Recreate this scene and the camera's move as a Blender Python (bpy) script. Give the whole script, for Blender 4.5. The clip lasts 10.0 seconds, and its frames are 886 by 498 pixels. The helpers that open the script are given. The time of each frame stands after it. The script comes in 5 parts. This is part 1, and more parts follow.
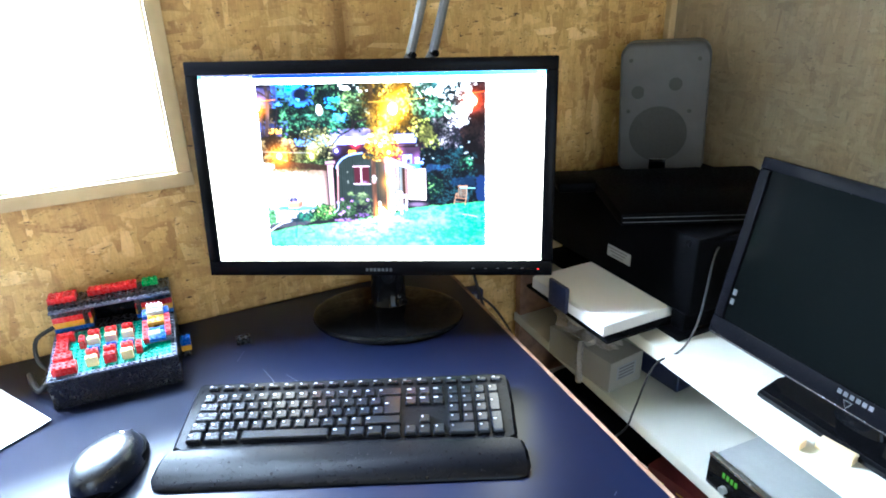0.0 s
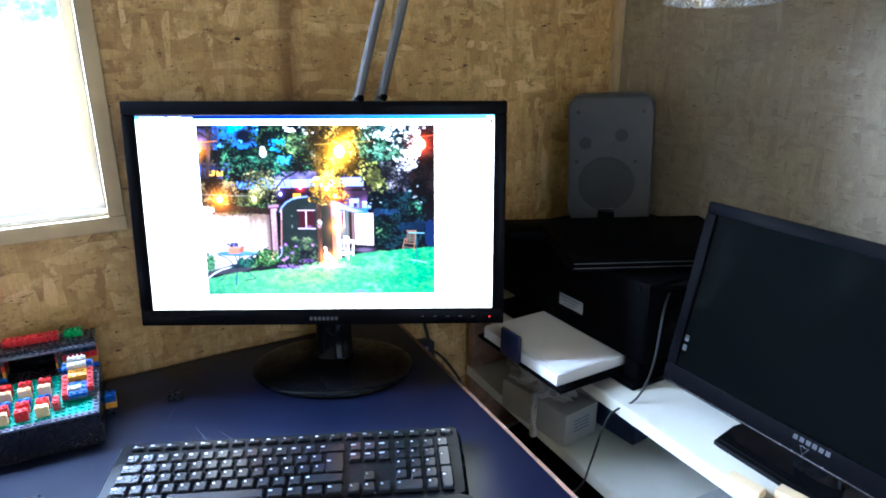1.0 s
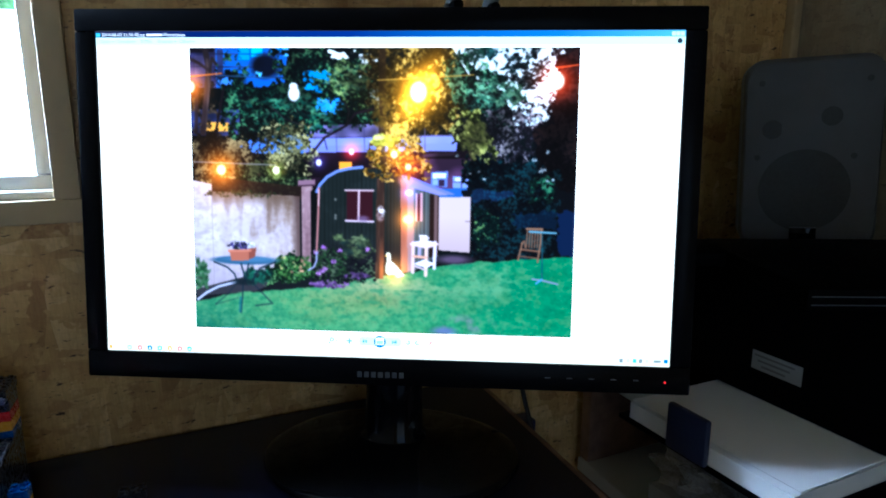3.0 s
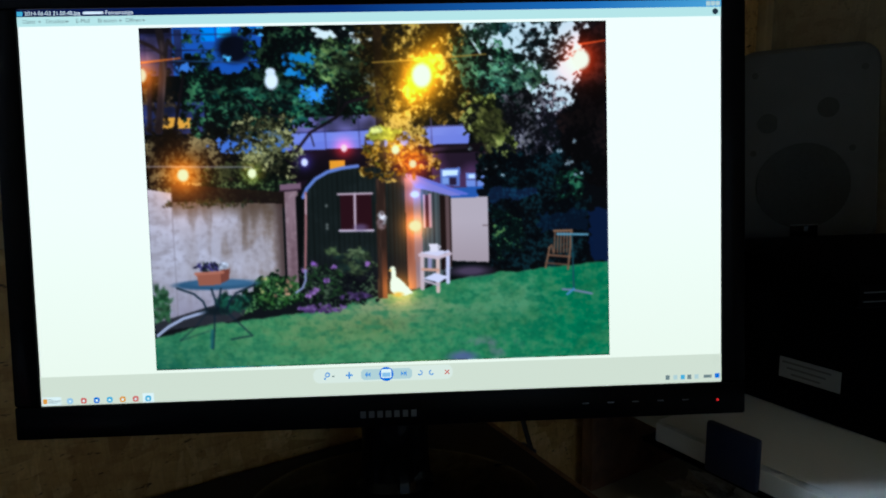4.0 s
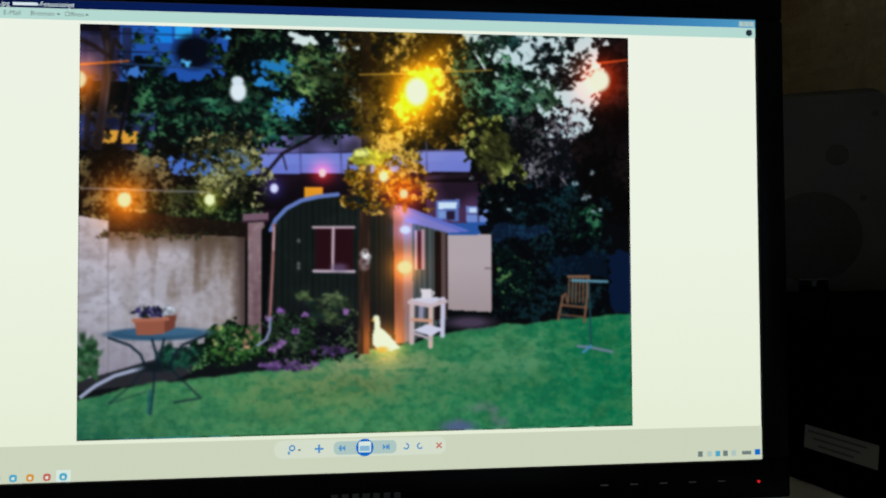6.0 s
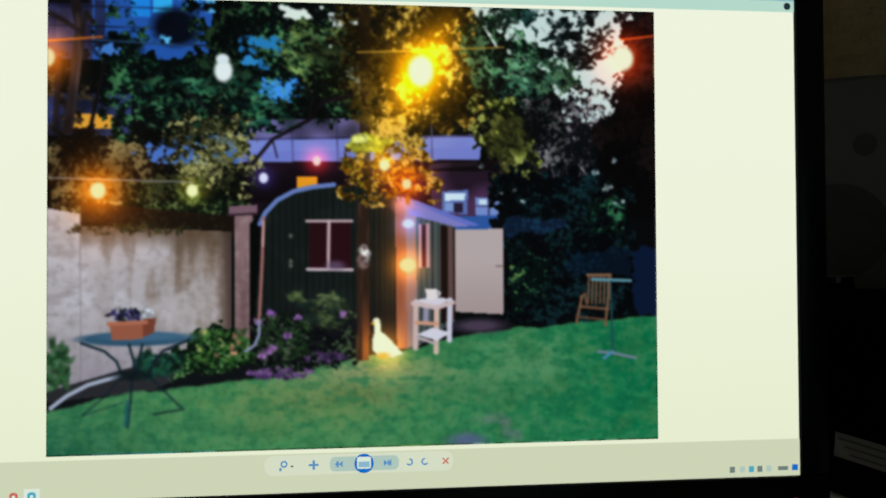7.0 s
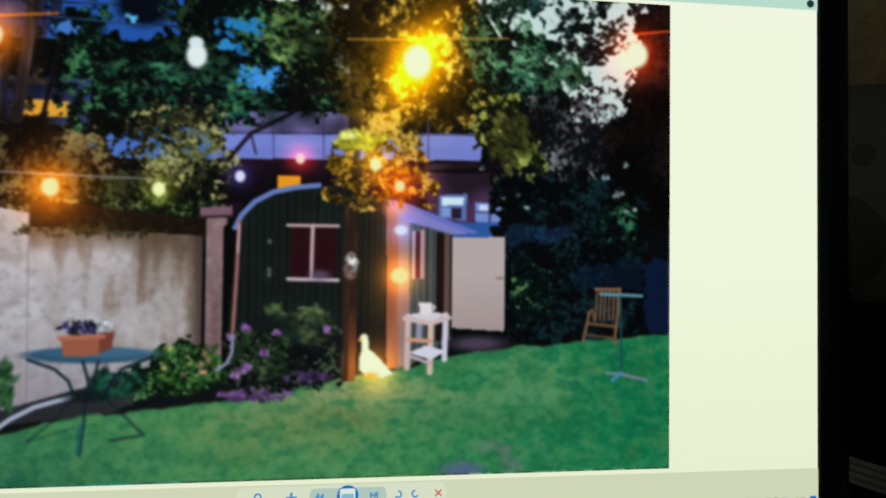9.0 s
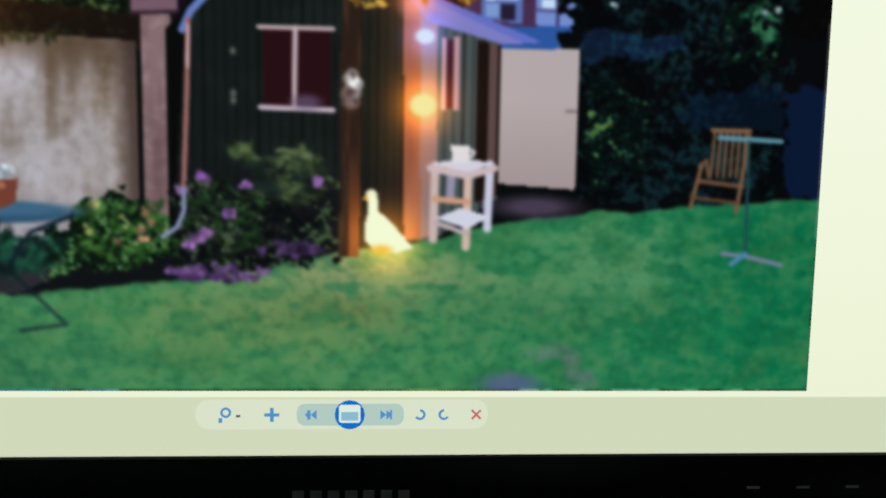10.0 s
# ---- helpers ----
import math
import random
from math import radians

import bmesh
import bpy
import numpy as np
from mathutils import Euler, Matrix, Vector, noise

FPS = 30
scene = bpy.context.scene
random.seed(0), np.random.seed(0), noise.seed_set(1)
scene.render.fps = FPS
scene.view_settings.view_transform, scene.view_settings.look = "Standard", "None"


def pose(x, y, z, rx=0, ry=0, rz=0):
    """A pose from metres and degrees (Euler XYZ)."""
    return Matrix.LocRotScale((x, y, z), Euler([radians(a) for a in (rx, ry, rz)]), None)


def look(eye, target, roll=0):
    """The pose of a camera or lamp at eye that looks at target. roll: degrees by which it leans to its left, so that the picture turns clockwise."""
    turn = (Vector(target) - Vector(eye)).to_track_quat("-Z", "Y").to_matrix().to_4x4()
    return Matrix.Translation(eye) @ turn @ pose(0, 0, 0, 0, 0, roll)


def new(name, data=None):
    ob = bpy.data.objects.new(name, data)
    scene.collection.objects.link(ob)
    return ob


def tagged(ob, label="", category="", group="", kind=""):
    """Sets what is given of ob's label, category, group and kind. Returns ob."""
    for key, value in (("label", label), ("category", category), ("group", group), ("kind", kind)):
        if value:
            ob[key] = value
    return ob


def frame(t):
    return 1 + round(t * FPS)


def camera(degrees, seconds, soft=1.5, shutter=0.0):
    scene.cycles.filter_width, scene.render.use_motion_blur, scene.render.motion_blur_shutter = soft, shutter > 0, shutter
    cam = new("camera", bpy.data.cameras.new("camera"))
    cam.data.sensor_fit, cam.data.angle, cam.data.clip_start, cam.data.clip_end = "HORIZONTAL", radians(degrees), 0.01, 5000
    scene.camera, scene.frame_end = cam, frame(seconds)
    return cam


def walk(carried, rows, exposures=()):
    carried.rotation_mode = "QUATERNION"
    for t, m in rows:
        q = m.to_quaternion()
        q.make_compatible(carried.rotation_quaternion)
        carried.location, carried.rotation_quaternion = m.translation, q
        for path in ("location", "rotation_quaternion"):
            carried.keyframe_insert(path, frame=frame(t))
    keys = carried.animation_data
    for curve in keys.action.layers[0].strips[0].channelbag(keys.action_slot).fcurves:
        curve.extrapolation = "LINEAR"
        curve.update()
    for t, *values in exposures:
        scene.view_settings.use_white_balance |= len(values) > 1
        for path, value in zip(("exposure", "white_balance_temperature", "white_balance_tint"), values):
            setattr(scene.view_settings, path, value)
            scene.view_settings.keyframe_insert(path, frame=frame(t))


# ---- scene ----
cam = camera(70.0, 10.0, soft=1.8)
PATH = [
    (0, (0.119, 0.001, 1.313), (0.914, 1.652, 0.512), -1.5),
    (0.5, (0.127, 0.004, 1.309), (1.005, 1.648, 0.584), -1.3),
    (1, (0.137, 0.015, 1.28), (1.091, 1.658, 0.657), 0.0),
    (1.5, (0.137, 0.018, 1.244), (1.109, 1.649, 0.618), 0.5),
    (2, (0.168, 0.076, 1.231), (1.065, 1.759, 0.628), -0.4),
    (2.5, (0.225, 0.236, 1.159), (0.991, 2.038, 0.749), 2.2),
    (2.7, (0.25, 0.299, 1.132), (1.035, 2.093, 0.721), 1.6),
    (4, (0.231, 0.478, 1.073), (1.252, 2.165, 0.74), -1.3),
    (4.5, (0.228, 0.49, 1.102), (1.246, 2.197, 0.875), 0.3),
    (5, (0.238, 0.507, 1.079), (1.308, 2.181, 0.849), 0.2),
    (5.5, (0.242, 0.53, 1.06), (1.342, 2.191, 0.89), -0.3),
    (6.8, (0.279, 0.581, 1.055), (1.408, 2.222, 0.874), 0.9),
    (7, (0.276, 0.586, 1.054), (1.384, 2.24, 0.866), 0.2),
    (7.5, (0.274, 0.602, 1.048), (1.413, 2.241, 0.919), 0.6),
    (8, (0.279, 0.608, 1.057), (1.42, 2.245, 0.923), 1.2),
    (8.5, (0.285, 0.608, 1.058), (1.432, 2.24, 0.912), 1.4),
    (9, (0.287, 0.621, 1.054), (1.456, 2.234, 0.877), 1.3),
    (9.5, (0.324, 0.692, 1.019), (1.3916, 2.3389, 0.6290), 2.9),
    (10, (0.346, 0.701, 1.003), (1.3930, 2.3606, 0.6160), 1.3),
]

EXPOSURES = [(0, 1.55, 5350, 7), (0.5, 1.24, 5250, 8), (1, 0.68, 4950, 12), (2, 0.43, 4700, 14), (2.5, -0.03, 4600, 11), (4, -1.88, 5300, 1), (4.5, -1.86, 5330, 3), (5.5, -2.06, 5700, 2), (7, -2.06, 6250, -4), (9, -2.03, 6300, -5), (9.5, -2.08, 6250, -5), (10, -1.98, 6200, -4)]
walk(cam, [(t, look(eye, target, roll)) for t, eye, target, roll in PATH], EXPOSURES)

# ---- world and light ----
world = bpy.data.worlds.new("sky")
scene.world = world
world.use_nodes = True
wn = world.node_tree
sky = wn.nodes.new("ShaderNodeTexSky")
sky.sky_type, sky.sun_disc, sky.sun_elevation, sky.sun_rotation = "NISHITA", False, radians(48), radians(150)
wn.links.new(sky.outputs[0], wn.nodes["Background"].inputs[0])
wn.nodes["Background"].inputs[1].default_value = 0.12
DAYLIGHT = 70.0      # brightness of the sunlit garden outside the window
SCREEN = 3.85        # brightness of the monitor's white


day = bpy.data.lights.new("doorway_daylight", "AREA")
day.shape, day.size, day.size_y, day.energy, day.color = "RECTANGLE", 1.0, 1.9, 5.8, (0.86, 0.94, 1.0)
new("doorway_daylight", day).matrix_basis = look((-0.2, -1.93, 1.02), (-0.2, 0, 1.02))

# ---- materials ----
def srgb(r, g, b):
    return tuple(((c / 255 / 12.92) if c < 10 else ((c / 255 + 0.055) / 1.055) ** 2.4) for c in (r, g, b)) + (1,)


class Nodes:
    """Short hand for building one node material."""

    def __init__(self, name):
        self.mat = bpy.data.materials.new(name)
        self.mat.use_nodes = True
        self.tree = self.mat.node_tree
        self.bsdf = self.tree.nodes["Principled BSDF"]

    def add(self, kind, **values):
        node = self.tree.nodes.new(kind)
        for key, value in values.items():
            if key in node.inputs:
                node.inputs[key].default_value = value
        return node

    def link(self, a, b):
        self.tree.links.new(a, b)

    def coords(self, scale=(1, 1, 1), turn=(0, 0, 0)):
        tc, mp = self.add("ShaderNodeTexCoord"), self.add("ShaderNodeMapping", Scale=scale, Rotation=turn)
        self.link(tc.outputs["Object"], mp.inputs["Vector"])
        return mp.outputs[0]

    def ramp(self, source, stops):
        r = self.add("ShaderNodeValToRGB")
        els = r.color_ramp.elements
        while len(els) < len(stops):
            els.new(0.5)
        for e, (p, c) in zip(els, stops):
            e.position, e.color = p, (c if len(c) == 4 else (*c, 1))
        self.link(source, r.inputs[0])
        return r.outputs[0]

    def mix(self, a, b, fac, blend="MIX"):
        m = self.add("ShaderNodeMix")
        m.data_type, m.blend_type = "RGBA", blend
        for value, slot in ((fac, 0), (a, 6), (b, 7)):
            if hasattr(value, "is_linked"):
                self.link(value, m.inputs[slot])
            else:
                m.inputs[slot].default_value = value
        return m.outputs[2]

    def bump(self, height, strength, distance=0.001):
        b = self.add("ShaderNodeBump", Strength=strength, Distance=distance)
        self.link(height, b.inputs["Height"])
        self.link(b.outputs[0], self.bsdf.inputs["Normal"])


def surface(name, colour, rough=0.5, metal=0.0, vary=0.15, scale=40, bump=0.1, coat=0.0, wear=0.12, spec=0.5):
    """A painted, moulded or metal surface with fine grain and broad uneven wear."""
    n = Nodes(name)
    big = n.add("ShaderNodeTexNoise", Scale=scale * 0.15, Detail=4, Roughness=0.6)
    fine = n.add("ShaderNodeTexNoise", Scale=scale * 6, Detail=3, Roughness=0.7)
    v = n.coords()
    n.link(v, big.inputs["Vector"]), n.link(v, fine.inputs["Vector"])
    lo = tuple(c * (1 - vary) for c in colour[:3]) + (1,)
    hi = tuple(min(1, c * (1 + vary) + 0.0006) for c in colour[:3]) + (1,)
    n.link(n.ramp(big.outputs[0], [(0.3, lo), (0.7, hi)]), n.bsdf.inputs["Base Color"])
    r = n.ramp(fine.outputs[0], [(0.3, (max(0.02, rough - wear),) * 3), (0.75, (min(1, rough + wear),) * 3)])
    n.link(r, n.bsdf.inputs["Roughness"])
    n.bsdf.inputs["Metallic"].default_value = metal
    n.bsdf.inputs["Coat Weight"].default_value = coat
    n.bsdf.inputs["Specular IOR Level"].default_value = spec
    if bump:
        n.bump(fine.outputs[0], bump, 0.0006)
    return n.mat


def strand_board(name, tones, chip_scale=1.0, light_tint=0.0, dark_stripe=None):
    """Pressed board of flat wood strands lying in every direction, with resin specks and a few dark slivers."""
    n = Nodes(name)
    layers = []
    for i, (turn, sx, sz) in enumerate(((0.5, 74, 15), (1.35, 17, 66), (-0.6, 21, 84), (2.4, 62, 14))):
        v = n.coords((sx * chip_scale, sx * chip_scale, sz * chip_scale), (0.0, turn, 0.0) if "side" not in name else (turn, 0.0, 0.0))
        warp = n.add("ShaderNodeTexNoise", Scale=1.3, Detail=2)
        n.link(v, warp.inputs["Vector"])
        vor = n.add("ShaderNodeTexVoronoi", Scale=1.0)
        n.link(n.mix(v, warp.outputs["Color"], 0.12), vor.inputs["Vector"])
        layers.append(vor)
    tone = [n.ramp(l.outputs["Color"], [(0.0, tones[0]), (0.35, tones[1]), (0.7, tones[2]), (1.0, tones[3])]) for l in layers]
    pick = n.add("ShaderNodeTexNoise", Scale=26, Detail=3, Roughness=0.7)
    pick2 = n.add("ShaderNodeTexNoise", Scale=17, Detail=4, Roughness=0.75)
    v0 = n.coords()
    n.link(v0, pick.inputs["Vector"]), n.link(n.coords((1, 1, 1), (1, 2, 3)), pick2.inputs["Vector"])
    ab = n.mix(tone[0], tone[1], n.ramp(pick.outputs[0], [(0.49, (0,) * 3), (0.51, (1,) * 3)]))
    cd = n.mix(tone[2], tone[3], n.ramp(pick2.outputs[0], [(0.46, (0,) * 3), (0.54, (1,) * 3)]))
    pick3 = n.add("ShaderNodeTexNoise", Scale=11, Detail=5, Roughness=0.7)
    n.link(v0, pick3.inputs["Vector"])
    wood = n.mix(ab, cd, n.ramp(pick3.outputs[0], [(0.44, (0,) * 3), (0.56, (1,) * 3)]))
    # grain along the strands
    g = n.add("ShaderNodeTexNoise", Scale=1.0, Detail=4, Roughness=0.7)
    n.link(n.coords((420, 420, 60), (0.0, 0.4, 0.0)), g.inputs["Vector"])
    wood = n.mix(wood, n.ramp(g.outputs[0], [(0.3, (0.62, 0.56, 0.5)), (0.65, (1.1, 1.1, 1.1))]), 0.4, "MULTIPLY")
    # broad uneven patches
    broad = n.add("ShaderNodeTexNoise", Scale=3.2, Detail=5, Roughness=0.65)
    n.link(v0, broad.inputs["Vector"])
    wood = n.mix(wood, n.ramp(broad.outputs[0], [(0.3, (0.66, 0.55, 0.42)), (0.62, (1.12, 1.1, 1.06))]), 0.75, "MULTIPLY")
    # dark slivers and knots
    d = n.add("ShaderNodeTexNoise", Scale=1.0, Detail=3, Roughness=0.55)
    n.link(n.coords((45, 45, 150), (0.3, 0.7, 0.2)), d.inputs["Vector"])
    dark = n.ramp(d.outputs[0], [(0.67, (0,) * 3), (0.72, (1,) * 3)])
    wood = n.mix(wood, (0.07, 0.035, 0.012, 1), dark)
    f = n.add("ShaderNodeTexNoise", Scale=1.0, Detail=2, Roughness=0.5)
    n.link(n.coords((130, 130, 260), (0.2, -0.9, 0.5)), f.inputs["Vector"])
    wood = n.mix(wood, (0.10, 0.05, 0.018, 1), n.ramp(f.outputs[0], [(0.66, (0,) * 3), (0.74, (0.8,) * 3)]))
    # thin shadows along the strands' edges
    for l, turn in ((layers[0], 0), (layers[2], 1)):
        edge = n.add("ShaderNodeTexVoronoi", Scale=1.0)
        edge.feature = "DISTANCE_TO_EDGE"
        n.link(l.inputs["Vector"].links[0].from_socket, edge.inputs["Vector"])
        wood = n.mix(wood, n.ramp(edge.outputs["Distance"], [(0.0, (0.5, 0.42, 0.33)), (0.045, (1, 1, 1))]), 0.16, "MULTIPLY")
    if dark_stripe is not None:
        # a dark brown stripe running down the board
        sp = n.add("ShaderNodeSeparateXYZ")
        wob = n.add("ShaderNodeTexNoise", Scale=14, Detail=4)
        n.link(v0, wob.inputs["Vector"]), n.link(n.mix(v0, wob.outputs["Color"], 0.03), sp.inputs[0])
        off = n.add("ShaderNodeMath")
        off.operation = "SUBTRACT"
        n.link(sp.outputs["X"], off.inputs[0])
        off.inputs[1].default_value = dark_stripe
        ab_ = n.add("ShaderNodeMath")
        ab_.operation = "ABSOLUTE"
        n.link(off.outputs[0], ab_.inputs[0])
        wood = n.mix(wood, n.ramp(ab_.outputs[0], [(0.006, (0.42, 0.33, 0.22)), (0.03, (1, 1, 1))]), 0.85, "MULTIPLY")
    # dull beige mixed in, standing for bluish light on the side walls
    if light_tint:
        wood = n.mix(wood, (0.36, 0.335, 0.265, 1), light_tint)
    n.link(wood, n.bsdf.inputs["Base Color"])
    n.bsdf.inputs["Roughness"].default_value = 0.55
    n.bump(layers[1].outputs["Distance"], 0.25, 0.0015)
    return n.mat


def glow(name, colour, strength=1.0):
    n = Nodes(name)
    e = n.add("ShaderNodeEmission", Color=colour, Strength=strength)
    n.link(e.outputs[0], n.tree.nodes["Material Output"].inputs["Surface"])
    return n.mat


OSB = strand_board("strand_board_back", ((0.34, 0.18, 0.05), (0.58, 0.375, 0.125), (0.72, 0.50, 0.19), (0.88, 0.68, 0.33)), 1.0, dark_stripe=0.475)
# same board; the east wall's bluish light is toned in as greyer, darker strands
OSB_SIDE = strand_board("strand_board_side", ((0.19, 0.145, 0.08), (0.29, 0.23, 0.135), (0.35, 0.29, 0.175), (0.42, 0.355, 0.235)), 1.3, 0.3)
TIMBER = surface("pale_timber", (0.56, 0.42, 0.22), 0.55, vary=0.2, scale=50, bump=0.2)
CEILING = surface("ceiling_board", (0.34, 0.27, 0.17), 0.7, vary=0.2)
FLOORING = surface("floor_board", (0.12, 0.09, 0.06), 0.6, vary=0.35)
DESKTOP = surface("dark_linoleum", (0.003, 0.0044, 0.015), 0.29, vary=0.3, scale=22, bump=0.0, wear=0.006, spec=0.29)
DESK_EDGE = surface("worn_edge", (0.23, 0.13, 0.08), 0.6, vary=0.5, scale=120, bump=0.3)
SCRATCH = surface("scratch", (0.045, 0.045, 0.055), 0.5)
WHITE_BOARD = surface("cream_laminate", (0.60, 0.585, 0.50), 0.42, vary=0.06, scale=20, bump=0.04)
WHITE_FRAME = surface("white_window_paint", (0.8, 0.8, 0.77), 0.35, vary=0.05)
GLOSS_BLACK = surface("gloss_black_plastic", (0.003, 0.003, 0.0035), 0.06, vary=0.2, bump=0.0, wear=0.02, spec=0.14)
BEZEL = surface("bezel_plastic", (0.003, 0.003, 0.004), 0.24, vary=0.2, bump=0.02, wear=0.06, spec=0.05)
MATT_BLACK = surface("matt_black_plastic", (0.002, 0.002, 0.0025), 0.5, vary=0.3, bump=0.1, spec=0.02)
KEYCAP = surface("keycap_plastic", (0.003, 0.0035, 0.006), 0.2, vary=0.25, scale=60, bump=0.0, wear=0.03, spec=0.6)
LEGEND = surface("legend_print", (0.26, 0.26, 0.29), 0.5)
SILVER_TEXT = surface("silver_print", (0.07, 0.07, 0.075), 0.45)
CHROME = surface("chrome_strip", (0.55, 0.55, 0.57), 0.22, metal=1.0, bump=0.0)
KEY_SHELL = surface("keyboard_shell", (0.002, 0.002, 0.003), 0.3, vary=0.2, bump=0.0, wear=0.04, spec=0.14)
SATIN = surface("satin_black_plastic", (0.006, 0.007, 0.010), 0.3, vary=0.2, bump=0.0, wear=0.04, spec=0.6)
SHELL_GREY = surface("silver_plastic", (0.085, 0.089, 0.094), 0.5, vary=0.12, bump=0.1)
GRILLE = surface("speaker_grille", (0.065, 0.068, 0.072), 0.55, metal=0.1, vary=0.12, scale=90, bump=0.5)
CONE = surface("speaker_cone", (0.025, 0.027, 0.028), 0.6)
PAPER = surface("paper", (0.80, 0.79, 0.78), 0.75, vary=0.03, bump=0.02)
LAMP_GREY = surface("grey_lacquer", (0.115, 0.115, 0.11), 0.45)
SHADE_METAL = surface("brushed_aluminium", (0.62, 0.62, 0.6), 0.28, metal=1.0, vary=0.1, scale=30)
TV_GLASS = surface("dark_panel", (0.002, 0.0025, 0.0025), 0.1, vary=0.1, bump=0.0, wear=0.02, spec=0.015)
CABLE = surface("cable_rubber", (0.008, 0.008, 0.009), 0.5)
CARDBOARD = surface("white_carton", (0.30, 0.28, 0.24), 0.6, vary=0.1)
BAG = surface("clear_bag", (0.26, 0.235, 0.21), 0.3, vary=0.2, bump=0.3)
NAVY = surface("navy_plastic", (0.012, 0.018, 0.06), 0.45)
STEEL = surface("set_top_steel", (0.33, 0.33, 0.31), 0.45, metal=0.5, vary=0.15)
DARK_RED = surface("dark_red_board", (0.10, 0.012, 0.012), 0.5)
BRASS_PRINT = surface("yellow_print", (0.5, 0.33, 0.05), 0.5)
PALE_WOOD = surface("pale_block_wood", (0.62, 0.47, 0.27), 0.6, vary=0.15, scale=80)
LABEL = surface("label_paper", (0.28, 0.28, 0.29), 0.6)
INK = surface("label_print", (0.12, 0.12, 0.13), 0.6)
LED_RED = glow("red_led", (1, 0.02, 0.02, 1), 2.5)
LED_GREEN = glow("green_digits", (0.25, 0.8, 0.1, 1), 0.16)
BRICK = {k: surface("toy_" + k, c, 0.28, vary=0.06, bump=0.0, wear=0.05) for k, c in dict(
    red=(0.55, 0.018, 0.02), yellow=(0.75, 0.38, 0.03), blue=(0.01, 0.09, 0.42), green=(0.008, 0.19, 0.085), black=(0.012, 0.012, 0.016),
    cream=(0.80, 0.60, 0.30), grey=(0.09, 0.10, 0.15), white=(0.72, 0.73, 0.75), bright=(0.01, 0.26, 0.05), teal=(0.012, 0.27, 0.19)).items()}

glass = Nodes("window_glass")
clear = glass.add("ShaderNodeBsdfTransparent")
shine = glass.add("ShaderNodeBsdfGlossy", Roughness=0.02)
fres = glass.add("ShaderNodeFresnel", IOR=1.45)
both = glass.add("ShaderNodeMixShader")
glass.link(fres.outputs[0], both.inputs[0]), glass.link(clear.outputs[0], both.inputs[1]), glass.link(shine.outputs[0], both.inputs[2])
glass.link(both.outputs[0], glass.tree.nodes["Material Output"].inputs["Surface"])
GLASS = glass.mat


# ---- mesh helpers ----
def rbox(sx, sy, sz, at=(0, 0, 0), bevel=0.0, m=None, seg=2, bm=None):
    """A box of that size about `at`, its edges rounded."""
    own = bmesh.new()
    bmesh.ops.create_cube(own, size=1)
    bmesh.ops.scale(own, vec=(sx, sy, sz), verts=own.verts)
    if bevel:
        bmesh.ops.bevel(own, geom=own.edges[:], offset=min(bevel, 0.49 * min(sx, sy, sz)), segments=seg, affect="EDGES", profile=0.5)
    bmesh.ops.transform(own, matrix=Matrix.Translation(at) @ (m or Matrix()), verts=own.verts)
    return own if bm is None else join(bm, own)


def join(bm, other):
    me = bpy.data.meshes.new("tmp")
    other.to_mesh(me)
    bm.from_mesh(me)
    bpy.data.meshes.remove(me)
    other.free()
    return bm


def prism(points, z0, z1, bevel=0.0):
    """A flat plate with that outline between two heights."""
    bm = bmesh.new()
    low = [bm.verts.new((x, y, z0)) for x, y in points]
    high = [bm.verts.new((x, y, z1)) for x, y in points]
    n = len(points)
    bm.faces.new(low[::-1]), bm.faces.new(high)
    for i in range(n):
        bm.faces.new((low[i], low[(i + 1) % n], high[(i + 1) % n], high[i]))
    bmesh.ops.recalc_face_normals(bm, faces=bm.faces)
    if bevel:
        bmesh.ops.bevel(bm, geom=[e for e in bm.edges if abs(e.verts[0].co.z - e.verts[1].co.z) < 1e-6], offset=bevel, segments=2, affect="EDGES")
    return bm


def outline(w, h, r, steps=6, top_r=None):
    """The outline of a rectangle with round corners."""
    pts = []
    for cx, cy, a0, rr in ((w / 2, h / 2, 0, top_r or r), (-w / 2, h / 2, 90, top_r or r), (-w / 2, -h / 2, 180, r), (w / 2, -h / 2, 270, r)):
        for i in range(steps + 1):
            a = radians(a0 + 90 * i / steps)
            pts.append((cx - math.copysign(rr, cx) + rr * math.cos(a), cy - math.copysign(rr, cy) + rr * math.sin(a)))
    return pts


def disc(r, h, at=(0, 0, 0), seg=24, bm=None, r2=None, m=None):
    own = bmesh.new()
    bmesh.ops.create_cone(own, cap_ends=True, segments=seg, radius1=r, radius2=r if r2 is None else r2, depth=h)
    bmesh.ops.transform(own, matrix=Matrix.Translation(at) @ (m or Matrix()), verts=own.verts)
    return own if bm is None else join(bm, own)


def loft(rings):
    """A closed skin through rings of points of equal length."""
    bm = bmesh.new()
    rows = [[bm.verts.new(p) for p in ring] for ring in rings]
    n = len(rows[0])
    for a, b in zip(rows, rows[1:]):
        for i in range(n):
            bm.faces.new((a[i], a[(i + 1) % n], b[(i + 1) % n], b[i]))
    bm.faces.new(rows[0][::-1]), bm.faces.new(rows[-1])
    bmesh.ops.recalc_face_normals(bm, faces=bm.faces)
    return bm


